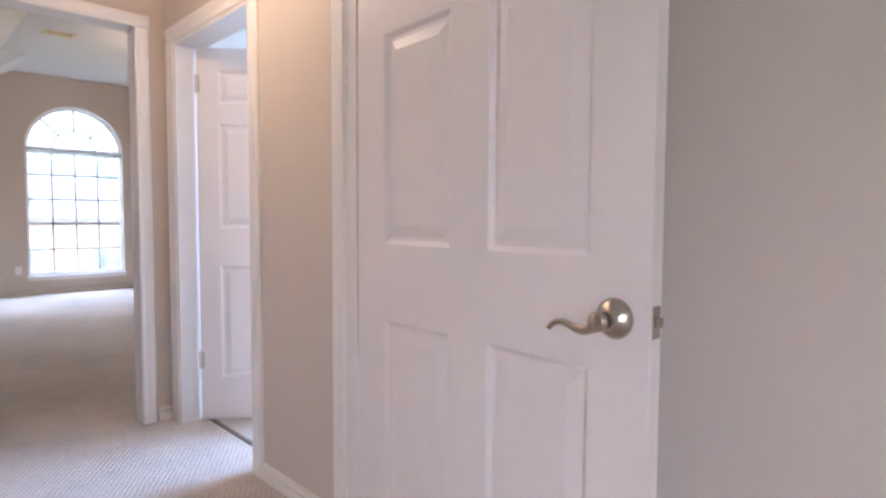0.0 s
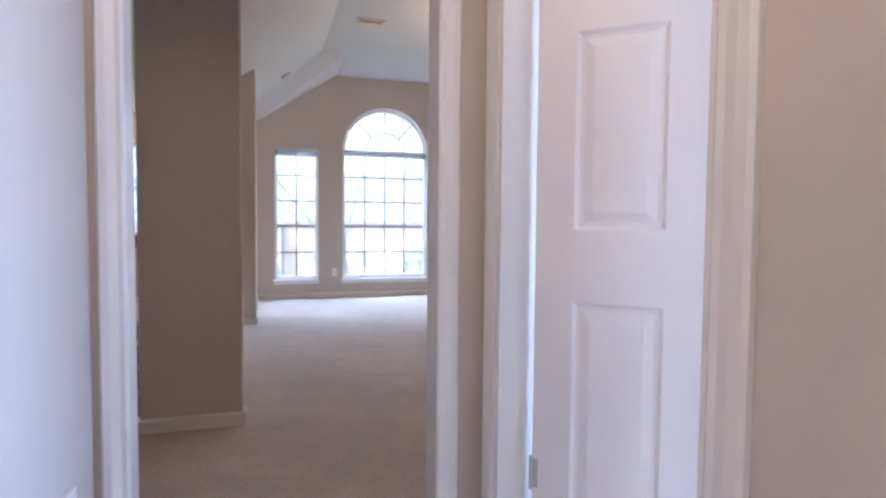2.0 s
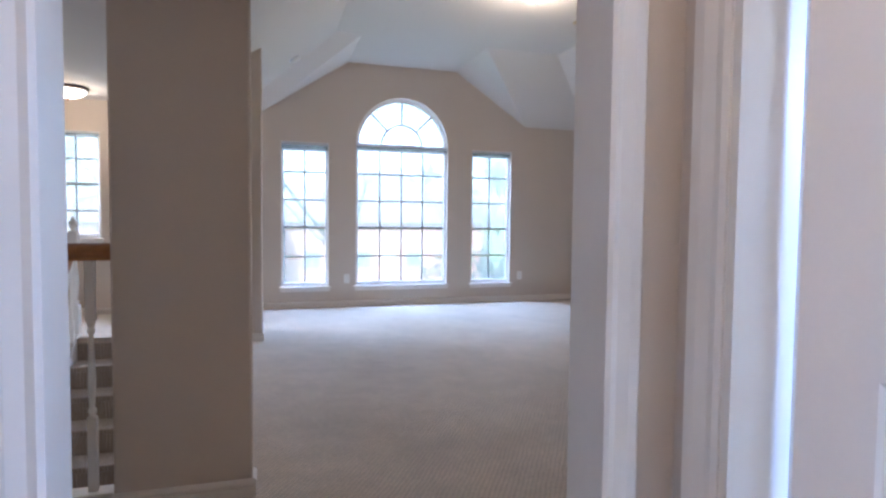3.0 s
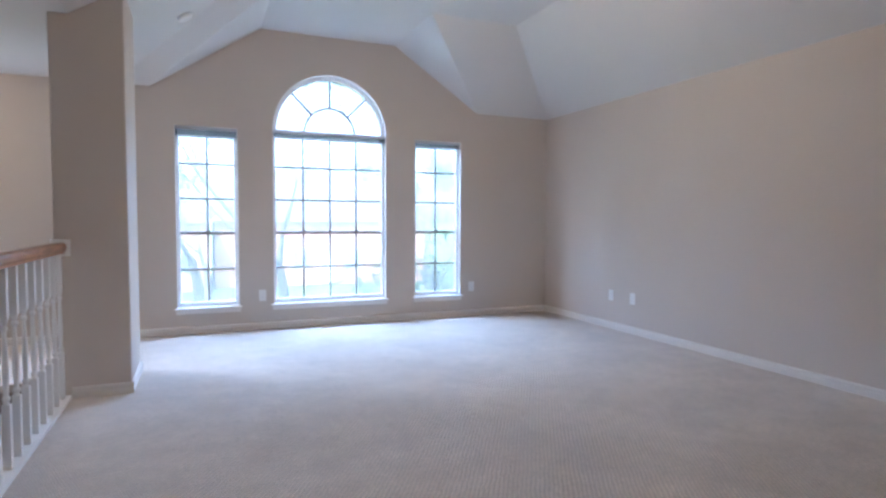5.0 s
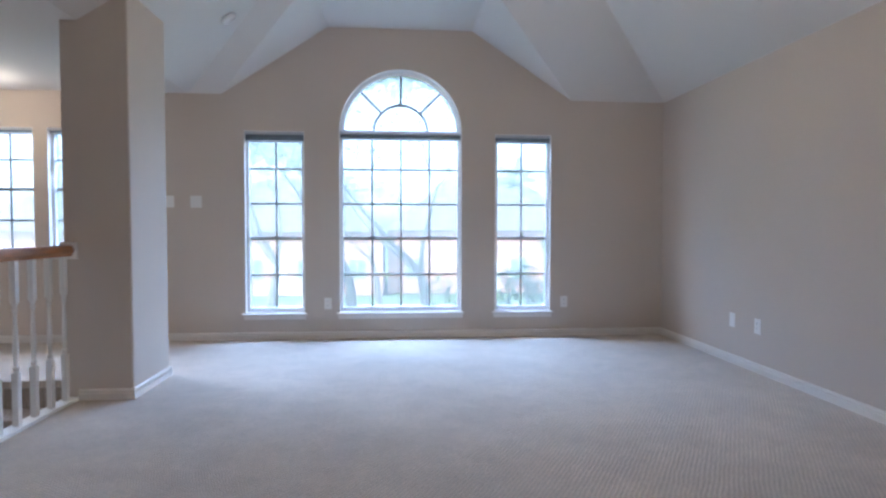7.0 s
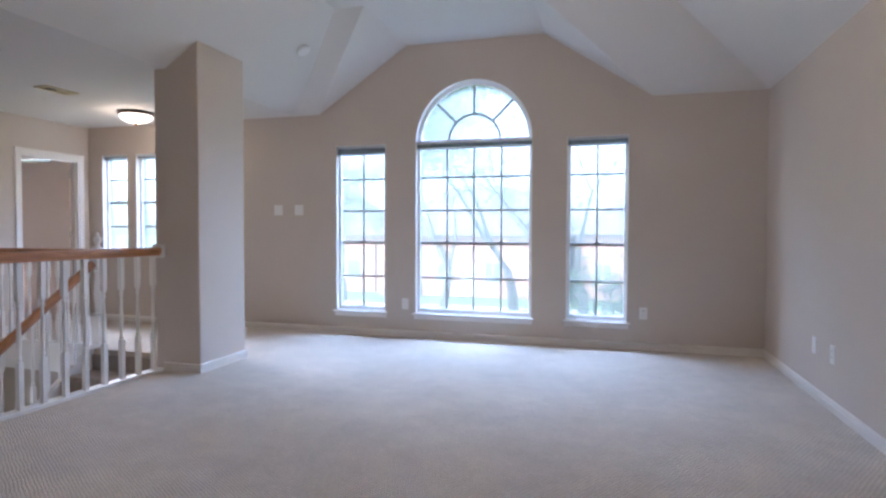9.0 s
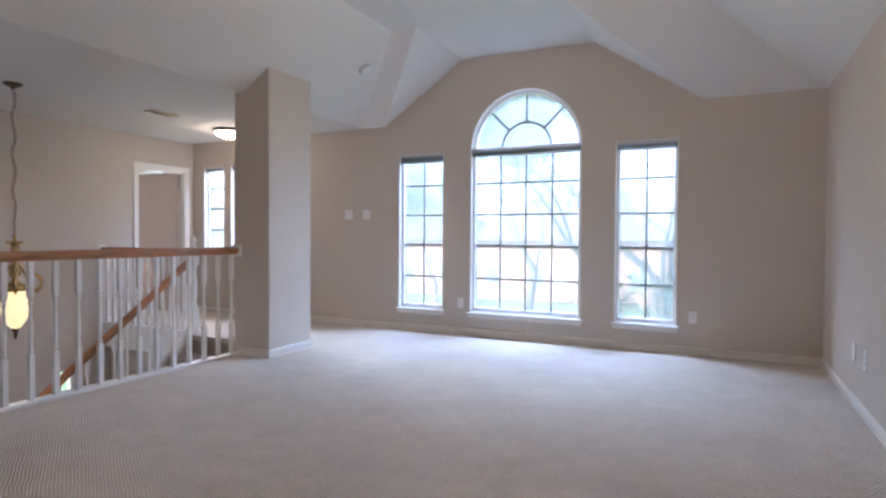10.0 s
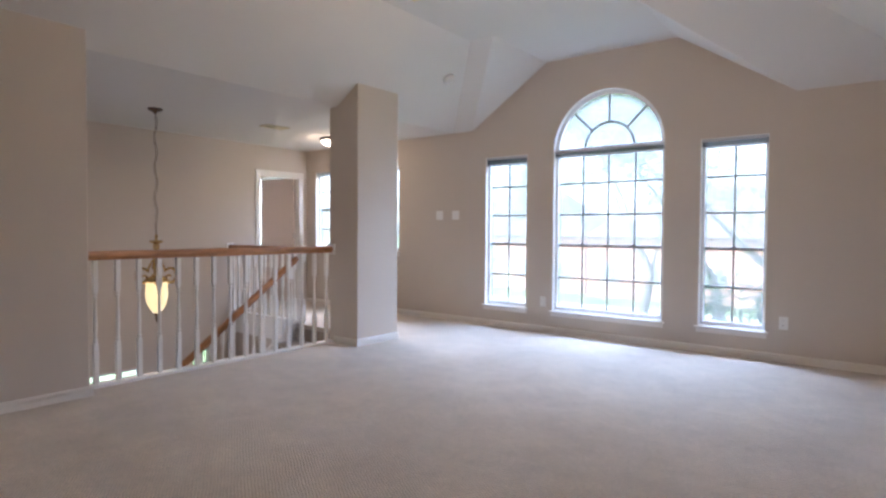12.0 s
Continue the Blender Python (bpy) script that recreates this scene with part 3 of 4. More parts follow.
def build_window(name, x0, x1, z0, z1, cols, rows, meet, label, stool=True, arch=False):
    """Sash window in the north wall: whitened reveals, sashes, bars, panes, stool and apron."""
    w = thing(name, label, "window", "windows")
    tagged(w, kind="structure")
    t, th, gy = 0.034, 0.018, 0.085
    for a, b, c, d in ((x0, x0 + t, z0, z1), (x1 - t, x1, z0, z1), (x0 + t, x1 - t, z0, z0 + 0.044), (x0 + t, x1 - t, z1 - th, z1)):
        part("window_frame", bar_bm(a, b, c, d, gy - 0.025, 0.148, 0.003), M_VINYL, w)
    # added white sheets give the plain reveals their bright daylit look
    for a, b in ((x0, x0 + 0.004), (x1 - 0.004, x1)):
        part("lining", bar_bm(a, b, z0 + 0.004, z1, 0.002, gy - 0.025, 0), M_WHITE, w)
    if arch:
        part("lining", arc_bm(0, SPRING, RAD - 0.004, RAD + 0.001, 0.002, gy - 0.025, 0, math.pi), M_WHITE, w)
    else:
        part("lining", bar_bm(x0 + 0.004, x1 - 0.004, z1 - 0.004, z1, 0.002, gy - 0.025, 0), M_WHITE, w)
    gx0, gx1, gz0, gz1 = x0 + t, x1 - t, z0 + 0.044, z1 - th
    mz = gz0 + (gz1 - gz0) * meet
    part("meeting_rail", bar_bm(gx0, gx1, mz - 0.0135, mz + 0.0135, gy - 0.012, gy + 0.022), M_BACKLIT_BAR, w)
    locks = (0.5,) if x1 - x0 < 1.0 else (0.25, 0.75)
    for f in locks:
        lx = gx0 + (gx1 - gx0) * f
        bm = bmesh.new()
        box(bm, lx - 0.025, lx + 0.025, gy - 0.02, gy + 0.01, mz + 0.013, mz + 0.024, 0.003)
        box(bm, lx - 0.006, lx + 0.02, gy - 0.026, gy - 0.004, mz + 0.024, mz + 0.031, 0.002)
        part("sash_lock", bm, M_BACKLIT_BAR, w, "small metal sash lock")
    for k in range(1, cols):
        x = gx0 + (gx1 - gx0) * k / cols
        part("muntin", bar_bm(x - 0.008, x + 0.008, gz0, mz - 0.013, gy - 0.004, gy + 0.012), M_BACKLIT_BAR, w)
        part("muntin", bar_bm(x - 0.008, x + 0.008, mz + 0.013, gz1, gy + 0.002, gy + 0.018), M_BACKLIT_BAR, w)
    low_rows, up_rows = rows
    zs = [gz0 + (mz - gz0) * (k / low_rows - 0.025) for k in range(1, low_rows)] + [mz + (gz1 - mz) * k / up_rows for k in range(1, up_rows)]
    for z in zs:
        part("muntin", bar_bm(gx0, gx1, z - 0.0085, z + 0.0085, gy - 0.0035, gy + 0.0175), M_BACKLIT_BAR, w)
    for a, b, y in ((gz0, mz - 0.013, gy + 0.004), (mz + 0.013, gz1, gy + 0.010)):
        pane = part("pane", bar_bm(gx0 - 0.004, gx1 + 0.004, a, b, y, y + 0.004, 0), M_GLASS, w, "glass pane greyed to dim the view outside")
        pane.visible_shadow = False
    if arch:
        part("window_frame", arc_bm(0, SPRING, RAD - 0.046, RAD, gy - 0.025, 0.148, 0, math.pi), M_VINYL, w)
        part("muntin", arc_bm(0, SPRING, 0.270, 0.290, gy - 0.002, gy + 0.016, 0, math.pi), M_BACKLIT_BAR, w, "half-round muntin bar")
        for deg in (45, 90, 135):
            a = radians(deg)
            bm = bmesh.new()
            box(bm, 0.289, RAD - 0.046, gy, gy + 0.015, -0.011, 0.011, 0.001)
            bmesh.ops.rotate(bm, verts=bm.verts, cent=(0, 0, 0), matrix=Matrix.Rotation(-a, 3, "Y"))
            bmesh.ops.translate(bm, verts=bm.verts, vec=(0, 0, SPRING))
            part("muntin", bm, M_BACKLIT_BAR, w, "spoke of the fan light")
        bm = bmesh.new()
        ring = [bm.verts.new(((RAD - 0.044) * math.cos(math.pi * k / 28), gy + 0.006, SPRING + (RAD - 0.044) * math.sin(math.pi * k / 28))) for k in range(29)]
        f = bm.faces.new(ring)
        r = bmesh.ops.extrude_face_region(bm, geom=[f])
        for g in r["geom"]:
            if isinstance(g, bmesh.types.BMVert):
                g.co.y += 0.004
        pane = part("pane", bm, M_GLASS, w, "half-round glass pane")
        pane.visible_shadow = False
        part("transom", bar_bm(x0, x1, z1 - 0.002, SPRING + 0.012, gy - 0.03, 0.149, 0.003), M_VINYL, w)
    if stool:
        bm = bmesh.new()
        box(bm, x0 - 0.026, x1 + 0.026, -0.04, 0.002, z0 - 0.02, z0 - 0.002, 0.004)
        box(bm, x0 + 0.002, x1 - 0.002, 0.0, gy - 0.024, z0 - 0.018, z0 + 0.004)
        part("window_sill", bm, M_TRIM, w, "white painted stool board")
        part("apron", bar_bm(x0 - 0.012, x1 + 0.012, z0 - 0.065, z0 - 0.020, -0.014, 0.0, 0.003), M_TRIM, w)
    return w


build_window("window_1", -SIDE1, -SIDE0, SILL, HEAD, 2, (2, 3), 0.402, "tall narrow white sash window with thin bars")
build_window("window_2", -RAD, RAD, SILL, HEAD + 0.002, 4, (2, 3), 0.402, "large arched sash window with a fan light", arch=True)
build_window("window_3", SIDE0, SIDE1, SILL, HEAD, 2, (2, 3), 0.402, "tall narrow white sash window with thin bars")
for k, (a, b) in enumerate(WIN_HALL):
    build_window("window_%d" % (k + 4), a, b, HSILL, HHEAD, 3 if k == 1 else 1, (2, 2), 0.5, "sash window over the stair landing with thin bars")
build_window("window_7", -6.9, -5.75, HSILL, HHEAD, 4, (2, 2), 0.5, "sash window of the far bedroom")


def build_blind(name, x0, x1, ztop, stack, y, label):
    """Blind drawn up: head rail, stacked slats, bottom rail, cord."""
    t = thing(name, label, "window blind", "raised blinds", (x0 + x1) / 2, y, ztop)
    h = (x1 - x0) / 2 - 0.006
    part("head_rail", bar_bm(-h, h, -0.026, 0, -0.018, 0.018, 0.002), M_RAIL, t, "grey metal head rail")
    n = max(3, int(stack / 0.006))
    for k in range(n):
        z = -0.029 - k * stack / n
        dx = random.uniform(-0.002, 0.002)
        part("slat", bar_bm(-h + 0.004 + dx, h - 0.004 + dx, z - 0.0024, z, -0.0125 + dx, 0.0125 + dx, 0), M_BLIND_BACKLIT, t)
    part("bottom_rail", bar_bm(-h + 0.003, h - 0.003, -0.029 - stack - 0.011, -0.029 - stack, -0.014, 0.014, 0.002), M_RAIL, t, "grey bottom rail")
    return t


build_blind("window_blind", -SIDE1, -SIDE0, HEAD - 0.006, 0.062, 0.035, "mini blind drawn up to the window head, darkened as if backlit")
build_blind("window_blind", SIDE0, SIDE1, HEAD - 0.006, 0.045, 0.035, "mini blind drawn up to the window head, darkened as if backlit")
build_blind("window_blind", -RAD, RAD, 2.119, 0.040, 0.030, "wide mini blind drawn up below the fan light, darkened as if backlit")
for a, b in WIN_HALL:
    build_blind("window_blind", a, b, HHEAD - 0.001, 0.022, 0.035, "mini blind drawn up over a landing window, darkened as if backlit")

# lower stairwell windows in the west wall
for y0, y1, zt in ((-3.35, -2.66, -0.60), (-1.98, -1.70, -0.50)):
    w = tagged(thing("window_8" if y0 < -3 else "window_9", "narrow white window beside the entry below", "window"), kind="structure")
    for a, b, c, d in ((y0, y0 + 0.03, -2.0, zt), (y1 - 0.03, y1, -2.0, zt), (y0 + 0.03, y1 - 0.03, zt - 0.03, zt), (y0 + 0.03, y1 - 0.03, -2.0, -1.97)):
        bm = bmesh.new()
        box(bm, WEST - 0.1, WEST - 0.04, a, b, c, d, 0.003)
        part("window_frame", bm, M_VINYL, w)
    bm = bmesh.new()
    box(bm, WEST - 0.08, WEST - 0.076, y0 + 0.02, y1 - 0.02, -1.98, zt - 0.01)
    part("pane", bm, M_GLASS, w).visible_shadow = False


# ---- doors ----
def door_leaf_bm(w, h, t):
    """Six-panel leaf: hinge edge at x = 0, one face at y = 0, the other at y = t; raised panels with sloped fields."""
    bm = bmesh.new()
    st = 0.127 if w > 0.85 else 0.112
    pw = (w - 3 * st) / 2
    xs = [0, st, st + pw, 2 * st + pw, 2 * st + 2 * pw, w]
    zs = [0, 0.235, 0.86, 1.07, 1.635, 1.745, 1.925, h] if h > 2.0 else [0, 0.23, 0.85, 1.05, 1.60, 1.71, 1.89, h]
    for y, sgn in ((0.0, 1), (t, -1)):
        grid = {}
        for i, x in enumerate(xs):
            for j, z in enumerate(zs):
                grid[(i, j)] = bm.verts.new((x, y, z))
        for i in range(5):
            for j in range(7):
                c = [grid[(i, j)], grid[(i + 1, j)], grid[(i + 1, j + 1)], grid[(i, j + 1)]]
                if i in (1, 3) and j in (1, 3, 5):
                    prev = c
                    for ins, dep in ((0.012, 0.009), (0.022, 0.0095), (0.050, 0.0025)):
                        x0, x1, z0, z1 = xs[i] + ins, xs[i + 1] - ins, zs[j] + ins, zs[j + 1] - ins
                        ring = [bm.verts.new((x, y + sgn * dep, z)) for x, z in ((x0, z0), (x1, z0), (x1, z1), (x0, z1))]
                        for k in range(4):
                            bm.faces.new((prev[k], prev[(k + 1) % 4], ring[(k + 1) % 4], ring[k]))
                        prev = ring
                    bm.faces.new(prev)
                else:
                    bm.faces.new(c)
    # edges of the leaf
    bm.verts.ensure_lookup_table()
    bmesh.ops.remove_doubles(bm, verts=bm.verts, dist=1e-6)
    e = [ed for ed in bm.edges if ed.is_boundary]
    bmesh.ops.bridge_loops(bm, edges=e)
    return bm


def lever_handle(parent, x, z, y, out, toward):
    """Rose, neck and curved lever on one face; out: +1 or -1 along y, toward: way of the lever along x."""
    bm = bmesh.new()
    lathe(bm, [(0.0375, 0.0), (0.038, 0.004), (0.034, 0.011), (0.026, 0.017), (0.017, 0.021), (0.0145, 0.028), (0.0145, 0.046), (0.018, 0.050), (0.018, 0.060), (0.013, 0.064)], 24)
    bmesh.ops.rotate(bm, verts=bm.verts, cent=(0, 0, 0), matrix=Matrix.Rotation(radians(90), 3, "X"))
    bmesh.ops.scale(bm, verts=bm.verts, vec=(1, -out, 1))
    rose = part("handle_rose", bm, M_NICKEL, parent, "round brushed nickel rose", True, pose(x, y, z))
    bm = bmesh.new()
    pts, rad = [], []
    for k in range(15):
        f = k / 14
        pts.append((toward * (0.118 * f), out * (0.054 - 0.012 * f), -0.006 - 0.012 * math.sin(f * 5.65) - 0.030 * f * f))
        rad.append(0.0105 - 0.0055 * f)
    tube(bm, pts, rad, 10)
    part("lever", bm, M_NICKEL, rose, "curved brushed nickel lever", True)


def hinge_part(parent, x, y, z, label=""):
    bm = bmesh.new()
    lathe(bm, [(0.003, -0.052), (0.006, -0.048), (0.006, 0.048), (0.003, 0.052)], 10)
    box(bm, -0.002, 0.022, -0.001, 0.001, -0.044, 0.044)
    part("hinge", bm, M_HINGE, parent, label, False, pose(x, y, z))


def build_door(name, w, h, m, label, side, lever_out=True, paint=M_DOOR):
    """m: pose of the hinge edge, leaf along local +x."""
    t = 0.035
    d = thing(name, label, "door")
    tagged(d, kind="structure")
    d.matrix_basis = m
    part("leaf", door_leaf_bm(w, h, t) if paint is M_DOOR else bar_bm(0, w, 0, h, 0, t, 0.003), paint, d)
    if lever_out:
        lever_handle(d, w - 0.07, 0.961, 0.0, -1, -1)
        lever_handle(d, w - 0.07, 0.961, t, 1, -1)
        bm = bmesh.new()
        box(bm, w - 0.0015, w + 0.0015, t / 2 - 0.0125, t / 2 + 0.0125, 0.961 - 0.029, 0.961 + 0.029, 0.001)
        part("latch_plate", bm, M_NICKEL, d, "nickel latch plate on the door edge")
        bm = bmesh.new()
        box(bm, w + 0.001, w + 0.011, t / 2 - 0.006, t / 2 + 0.006, 0.961 - 0.008, 0.961 + 0.010, 0.002)
        part("latch_bolt", bm, M_NICKEL, d, "bright latch bolt")
    for z in ((0.335, 1.09, 1.85) if side > 0 else (0.335, 1.85)):
        hinge_part(d, -0.004, t if side > 0 else 0.0, z)
    return d


# bedroom door: open a little past square, its face to the room's middle
build_door("door_1", 0.915, 2.02, pose(-1.172, -8.618, 0.002, 0, 0, -93.3), "white six-panel bedroom door standing open with a nickel lever", 1)
# bathroom door: half open into the bathroom
build_door("door_2", 0.83, 2.045, pose(-0.908, -6.797, 0.012, 0, 0, -40.0), "white six-panel bathroom door standing half open", -1)
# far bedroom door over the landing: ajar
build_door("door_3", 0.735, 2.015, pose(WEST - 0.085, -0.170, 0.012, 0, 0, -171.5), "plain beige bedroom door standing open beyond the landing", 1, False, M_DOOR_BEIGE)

bm = bmesh.new()
box(bm, -2.043, -2.039, -8.53, -8.49, 0.90, 1.02, 0.0015)
box(bm, -2.0445, -2.038, -8.52, -8.50, 0.935, 0.985)
tagged(new("strike_plate", finish(bm, "strike_plate", M_NICKEL)), "small nickel strike plate on the door lining", "strike plate")


# ---- stairs ----
RISE, RUN, STAIR_TOP = 0.198, 0.27, -1.50
SX0, SX1 = -3.42, -2.215
stairs = tagged(thing("stairs", "carpeted staircase going down to the entry", "stairs"), kind="structure")
for k in range(14):
    y1 = STAIR_TOP - RUN * k
    z = -RISE * (k + 1)
    bm = bmesh.new()
    box(bm, SX0, SX1, y1 - RUN - 0.025, y1 - 0.001, z - 0.05, z, 0.012)
    part("tread", bm, M_CARPET_SHADED, stairs)
    bm = bmesh.new()
    box(bm, SX0 + 0.002, SX1 - 0.002, y1 - 0.02, y1 + 0.002, z - 0.002, z + RISE - 0.05)
    part("riser", bm, M_CARPET_SHADED, stairs)
bm = bmesh.new()
end_y = STAIR_TOP - RUN * 14
poly = [(-1.44, 0.03), (-1.50, 0.03), (end_y - 0.02, -RISE * 14 + 0.10), (end_y - 0.02, DOWN), (end_y + 0.5, DOWN), (-1.44, -0.42)]
vs = [bm.verts.new((SX0 - 0.06, y, z)) for y, z in poly]
f = bm.faces.new(vs)
r = bmesh.ops.extrude_face_region(bm, geom=[f])
for g in r["geom"]:
    if isinstance(g, bmesh.types.BMVert):
        g.co.x += 0.055
part("stringer", bm, M_TRIM, stairs, "white closed stringer board")


# ---- railings ----
def baluster_mesh(h, low, high):
    """Turned baluster: square foot and head, vase and beads between."""
    bm = bmesh.new()
    s = 0.0165
    box(bm, -s, s, -s, s, 0, low)
    box(bm, -s, s, -s, s, h - high, h)
    a, b = low, h - high
    n = b - a
    prof = [(0.016, a), (0.0115, a + 0.012), (0.0165, a + 0.022), (0.0165, a + 0.030), (0.0105, a + 0.042), (0.0125, a + n * 0.22), (0.0155, a + n * 0.36),
            (0.0125, a + n * 0.58), (0.0095, a + n * 0.80), (0.0095, b - 0.055), (0.0155, b - 0.045), (0.0155, b - 0.036), (0.0105, b - 0.026), (0.016, b - 0.010), (0.016, b)]
    lathe(bm, prof, 10)
    return finish(bm, "baluster", M_WHITE)


HEIGHT = 0.93
BALUSTER = baluster_mesh(HEIGHT, 0.30, 0.24)


def rail_bm(length):
    """Moulded handrail along +y, its underside at z = 0."""
    prof = [(-0.022, 0.0), (-0.024, 0.012), (-0.033, 0.026), (-0.034, 0.045), (-0.028, 0.060), (-0.014, 0.068), (0.014, 0.068), (0.028, 0.060), (0.034, 0.045), (0.033, 0.026), (0.024, 0.012), (0.022, 0.0)]
    bm = bmesh.new()
    a = [bm.verts.new((x, 0, z)) for x, z in prof]
    b = [bm.verts.new((x, length, z)) for x, z in prof]
    k = len(prof)
    for i in range(k):
        bm.faces.new((a[i], a[(i + 1) % k], b[(i + 1) % k], b[i]))
    bm.faces.new(a)
    bm.faces.new(list(reversed(b)))
    return bm


def rosette_bm():
    bm = bmesh.new()
    box(bm, -0.055, 0.055, -0.009, 0.009, -0.020, 0.090, 0.004)
    return bm


# between the pillars
rail = thing("stair_railing", "white turned balusters under a stained wooden handrail between the pillars", "railing", "railings", -2.17, -4.45, 0)
part("handrail", rail_bm(2.42), M_WOOD, rail, "reddish brown stained wooden handrail", False, pose(0, 0.01, 0.95))
part("rosette", rosette_bm(), M_WHITE, rail, "", False, pose(0, 2.430, 0.95))
part("rosette", rosette_bm(), M_WHITE, rail, "", False, pose(0, 0.010, 0.95))
bm = bmesh.new()
box(bm, -0.045, 0.042, 0.0, 2.44, -0.28, 0.022, 0.003)
part("base_board", bm, M_WHITE, rail, "white curb board below the balusters")
for k in range(15):
    piece("baluster", BALUSTER, rail, pose(0, 0.148 + k * 0.158, 0.021))
# landing over the entry
rail2 = thing("stair_railing", "white baluster railing with a stained rail along the landing edge", "railing", "railings", WEST, -1.40, 0)
part("handrail", rail_bm(1.58), M_WOOD, rail2, "reddish brown stained wooden handrail", False, pose(0.02, 0, 0.90, 0, 0, -90))
part("rosette", rosette_bm(), M_WHITE, rail2, "", False, pose(0.010, 0, 0.90, 0, 0, 90))
bm = bmesh.new()
box(bm, 0.0, 1.64, -0.045, 0.042, -0.28, 0.022, 0.003)
part("base_board", bm, M_WHITE, rail2, "white curb board below the balusters")
SHORT = baluster_mesh(0.88, 0.28, 0.22)
for k in range(12):
    piece("baluster", SHORT, rail2, pose(0.10 + k * 0.127, 0, 0.021))
# south edge of the stairwell
rail3 = thing("stair_railing", "white baluster railing with a stained rail beside a pillar", "railing", "railings", WEST, -4.95, 0)
part("handrail", rail_bm(2.79), M_WOOD, rail3, "reddish brown stained wooden handrail", False, pose(0.0, 0, 0.95, 0, 0, -90))
bm = bmesh.new()
box(bm, 0.0, 2.80, -0.045, 0.042, -0.28, 0.022, 0.003)
part("base_board", bm, M_WHITE, rail3, "white curb board below the balusters")
for k in range(20):
    piece("baluster", BALUSTER, rail3, pose(2.69 - k * 0.135, 0, 0.021))

# newel at the head of the stairs, and the sloped rail
newel = thing("newel_post", "white turned newel post with a ball finial at the stair head", "newel post", "", -3.47, -1.40, 0)
bm = bmesh.new()
box(bm, -0.043, 0.043, -0.043, 0.043, 0.0, 0.30, 0.004)
box(bm, -0.043, 0.043, -0.043, 0.043, 0.78, 0.98, 0.004)
lathe(bm, [(0.042, 0.30), (0.030, 0.315), (0.042, 0.33), (0.028, 0.35), (0.036, 0.45), (0.041, 0.52), (0.030, 0.66), (0.027, 0.73), (0.041, 0.745), (0.030, 0.762), (0.042, 0.78)], 18)
part("post", bm, M_WHITE, newel)
bm = bmesh.new()
lathe(bm, [(0.040, 0.98), (0.040, 0.99), (0.022, 1.0), (0.018, 1.015), (0.032, 1.035), (0.038, 1.06), (0.032, 1.085), (0.014, 1.102), (0.018, 1.112), (0.010, 1.128), (0.001, 1.132)], 18)
part("finial", bm, M_WHITE, newel, "", True)

SLOPE = math.atan2(RISE, RUN)
srail = thing("stair_railing", "sloped stained handrail with white balusters down the staircase", "railing", "railings", -3.45, -1.46, 0)
part("handrail", rail_bm(4.35), M_WOOD, srail, "reddish brown stained sloped handrail", False, pose(0, 0, 0.80, -math.degrees(SLOPE), 0, 180))
STAIRBAL = baluster_mesh(0.78, 0.22, 0.16)
for k in range(26):
    y = -0.10 - k * RUN / 2
    piece("baluster", STAIRBAL, srail, pose(0, y, 0.03 + y * RISE / RUN))

# ---- lamps ----
def flush_light(name, x, y, z, r, label, material):
    t = thing(name, label, "ceiling light", "ceiling lights", x, y, z)
    bm = bmesh.new()
    lathe(bm, [(r * 0.80, 0.0), (r * 0.98, -0.008), (r, -0.022), (r * 0.97, -0.034), (r * 0.90, -0.038)], 32)
    part("pan", bm, M_BRONZE, t, "dark bronze pan", True)
    bm = bmesh.new()
    lathe(bm, [(r * 0.90, -0.037), (r * 0.88, -0.055), (r * 0.74, -0.082), (r * 0.50, -0.104), (r * 0.22, -0.116), (0.012, -0.119)], 32)
    part("glass_bowl", bm, material, t, "lit frosted glass bowl", True).visible_shadow = False
    bm = bmesh.new()
    lathe(bm, [(0.010, -0.117), (0.016, -0.122), (0.010, -0.132), (0.013, -0.140), (0.004, -0.152), (0.001, -0.156)], 14)
    part("finial", bm, M_BRONZE, t, "", True)
    return t


flush_light("ceiling_light", -3.70, -0.66, LOW, 0.185, "bronze flush ceiling light with a lit glass bowl", M_GLOBE)
flush_light("ceiling_light", 0.50, -2.92, HIGH, 0.185, "bronze flush ceiling light with a lit glass bowl", M_GLOBE)
flush_light("ceiling_light", -1.55, -7.75, 2.44, 0.15, "small flush ceiling light of the passage, lit", M_GLOBE)

ch = thing("chandelier", "brass lantern chandelier with a lit amber glass urn on a chain", "chandelier", "", -3.75, -3.10, LOW)
bm = bmesh.new()
lathe(bm, [(0.075, 0.0), (0.078, -0.008), (0.060, -0.022), (0.025, -0.036), (0.012, -0.052), (0.004, -0.058)], 24)
part("canopy", bm, M_BRONZE, ch, "dark bronze ceiling canopy", True)
LINK = bmesh.new()
pts = [(0.011 * math.cos(a), 0, 0.024 * math.sin(a)) for a in [2 * math.pi * k / 12 for k in range(13)]]
tube(LINK, pts, 0.0028, 5)
LINK = finish(LINK, "chain_link", M_BRONZE)
drop = 1.33
for k in range(32):
    piece("chain_link", LINK, ch, pose(0.006 * math.sin(k * 0.8) * min(1, (31 - k) / 6), 0.011 * math.sin(k * 0.8) * min(1, (31 - k) / 6), -0.07 - k * (drop - 0.07) / 31, 12 * math.cos(k * 0.8), 6 * math.sin(k * 0.9), 25 + 90 * (k % 2)))
bm = bmesh.new()
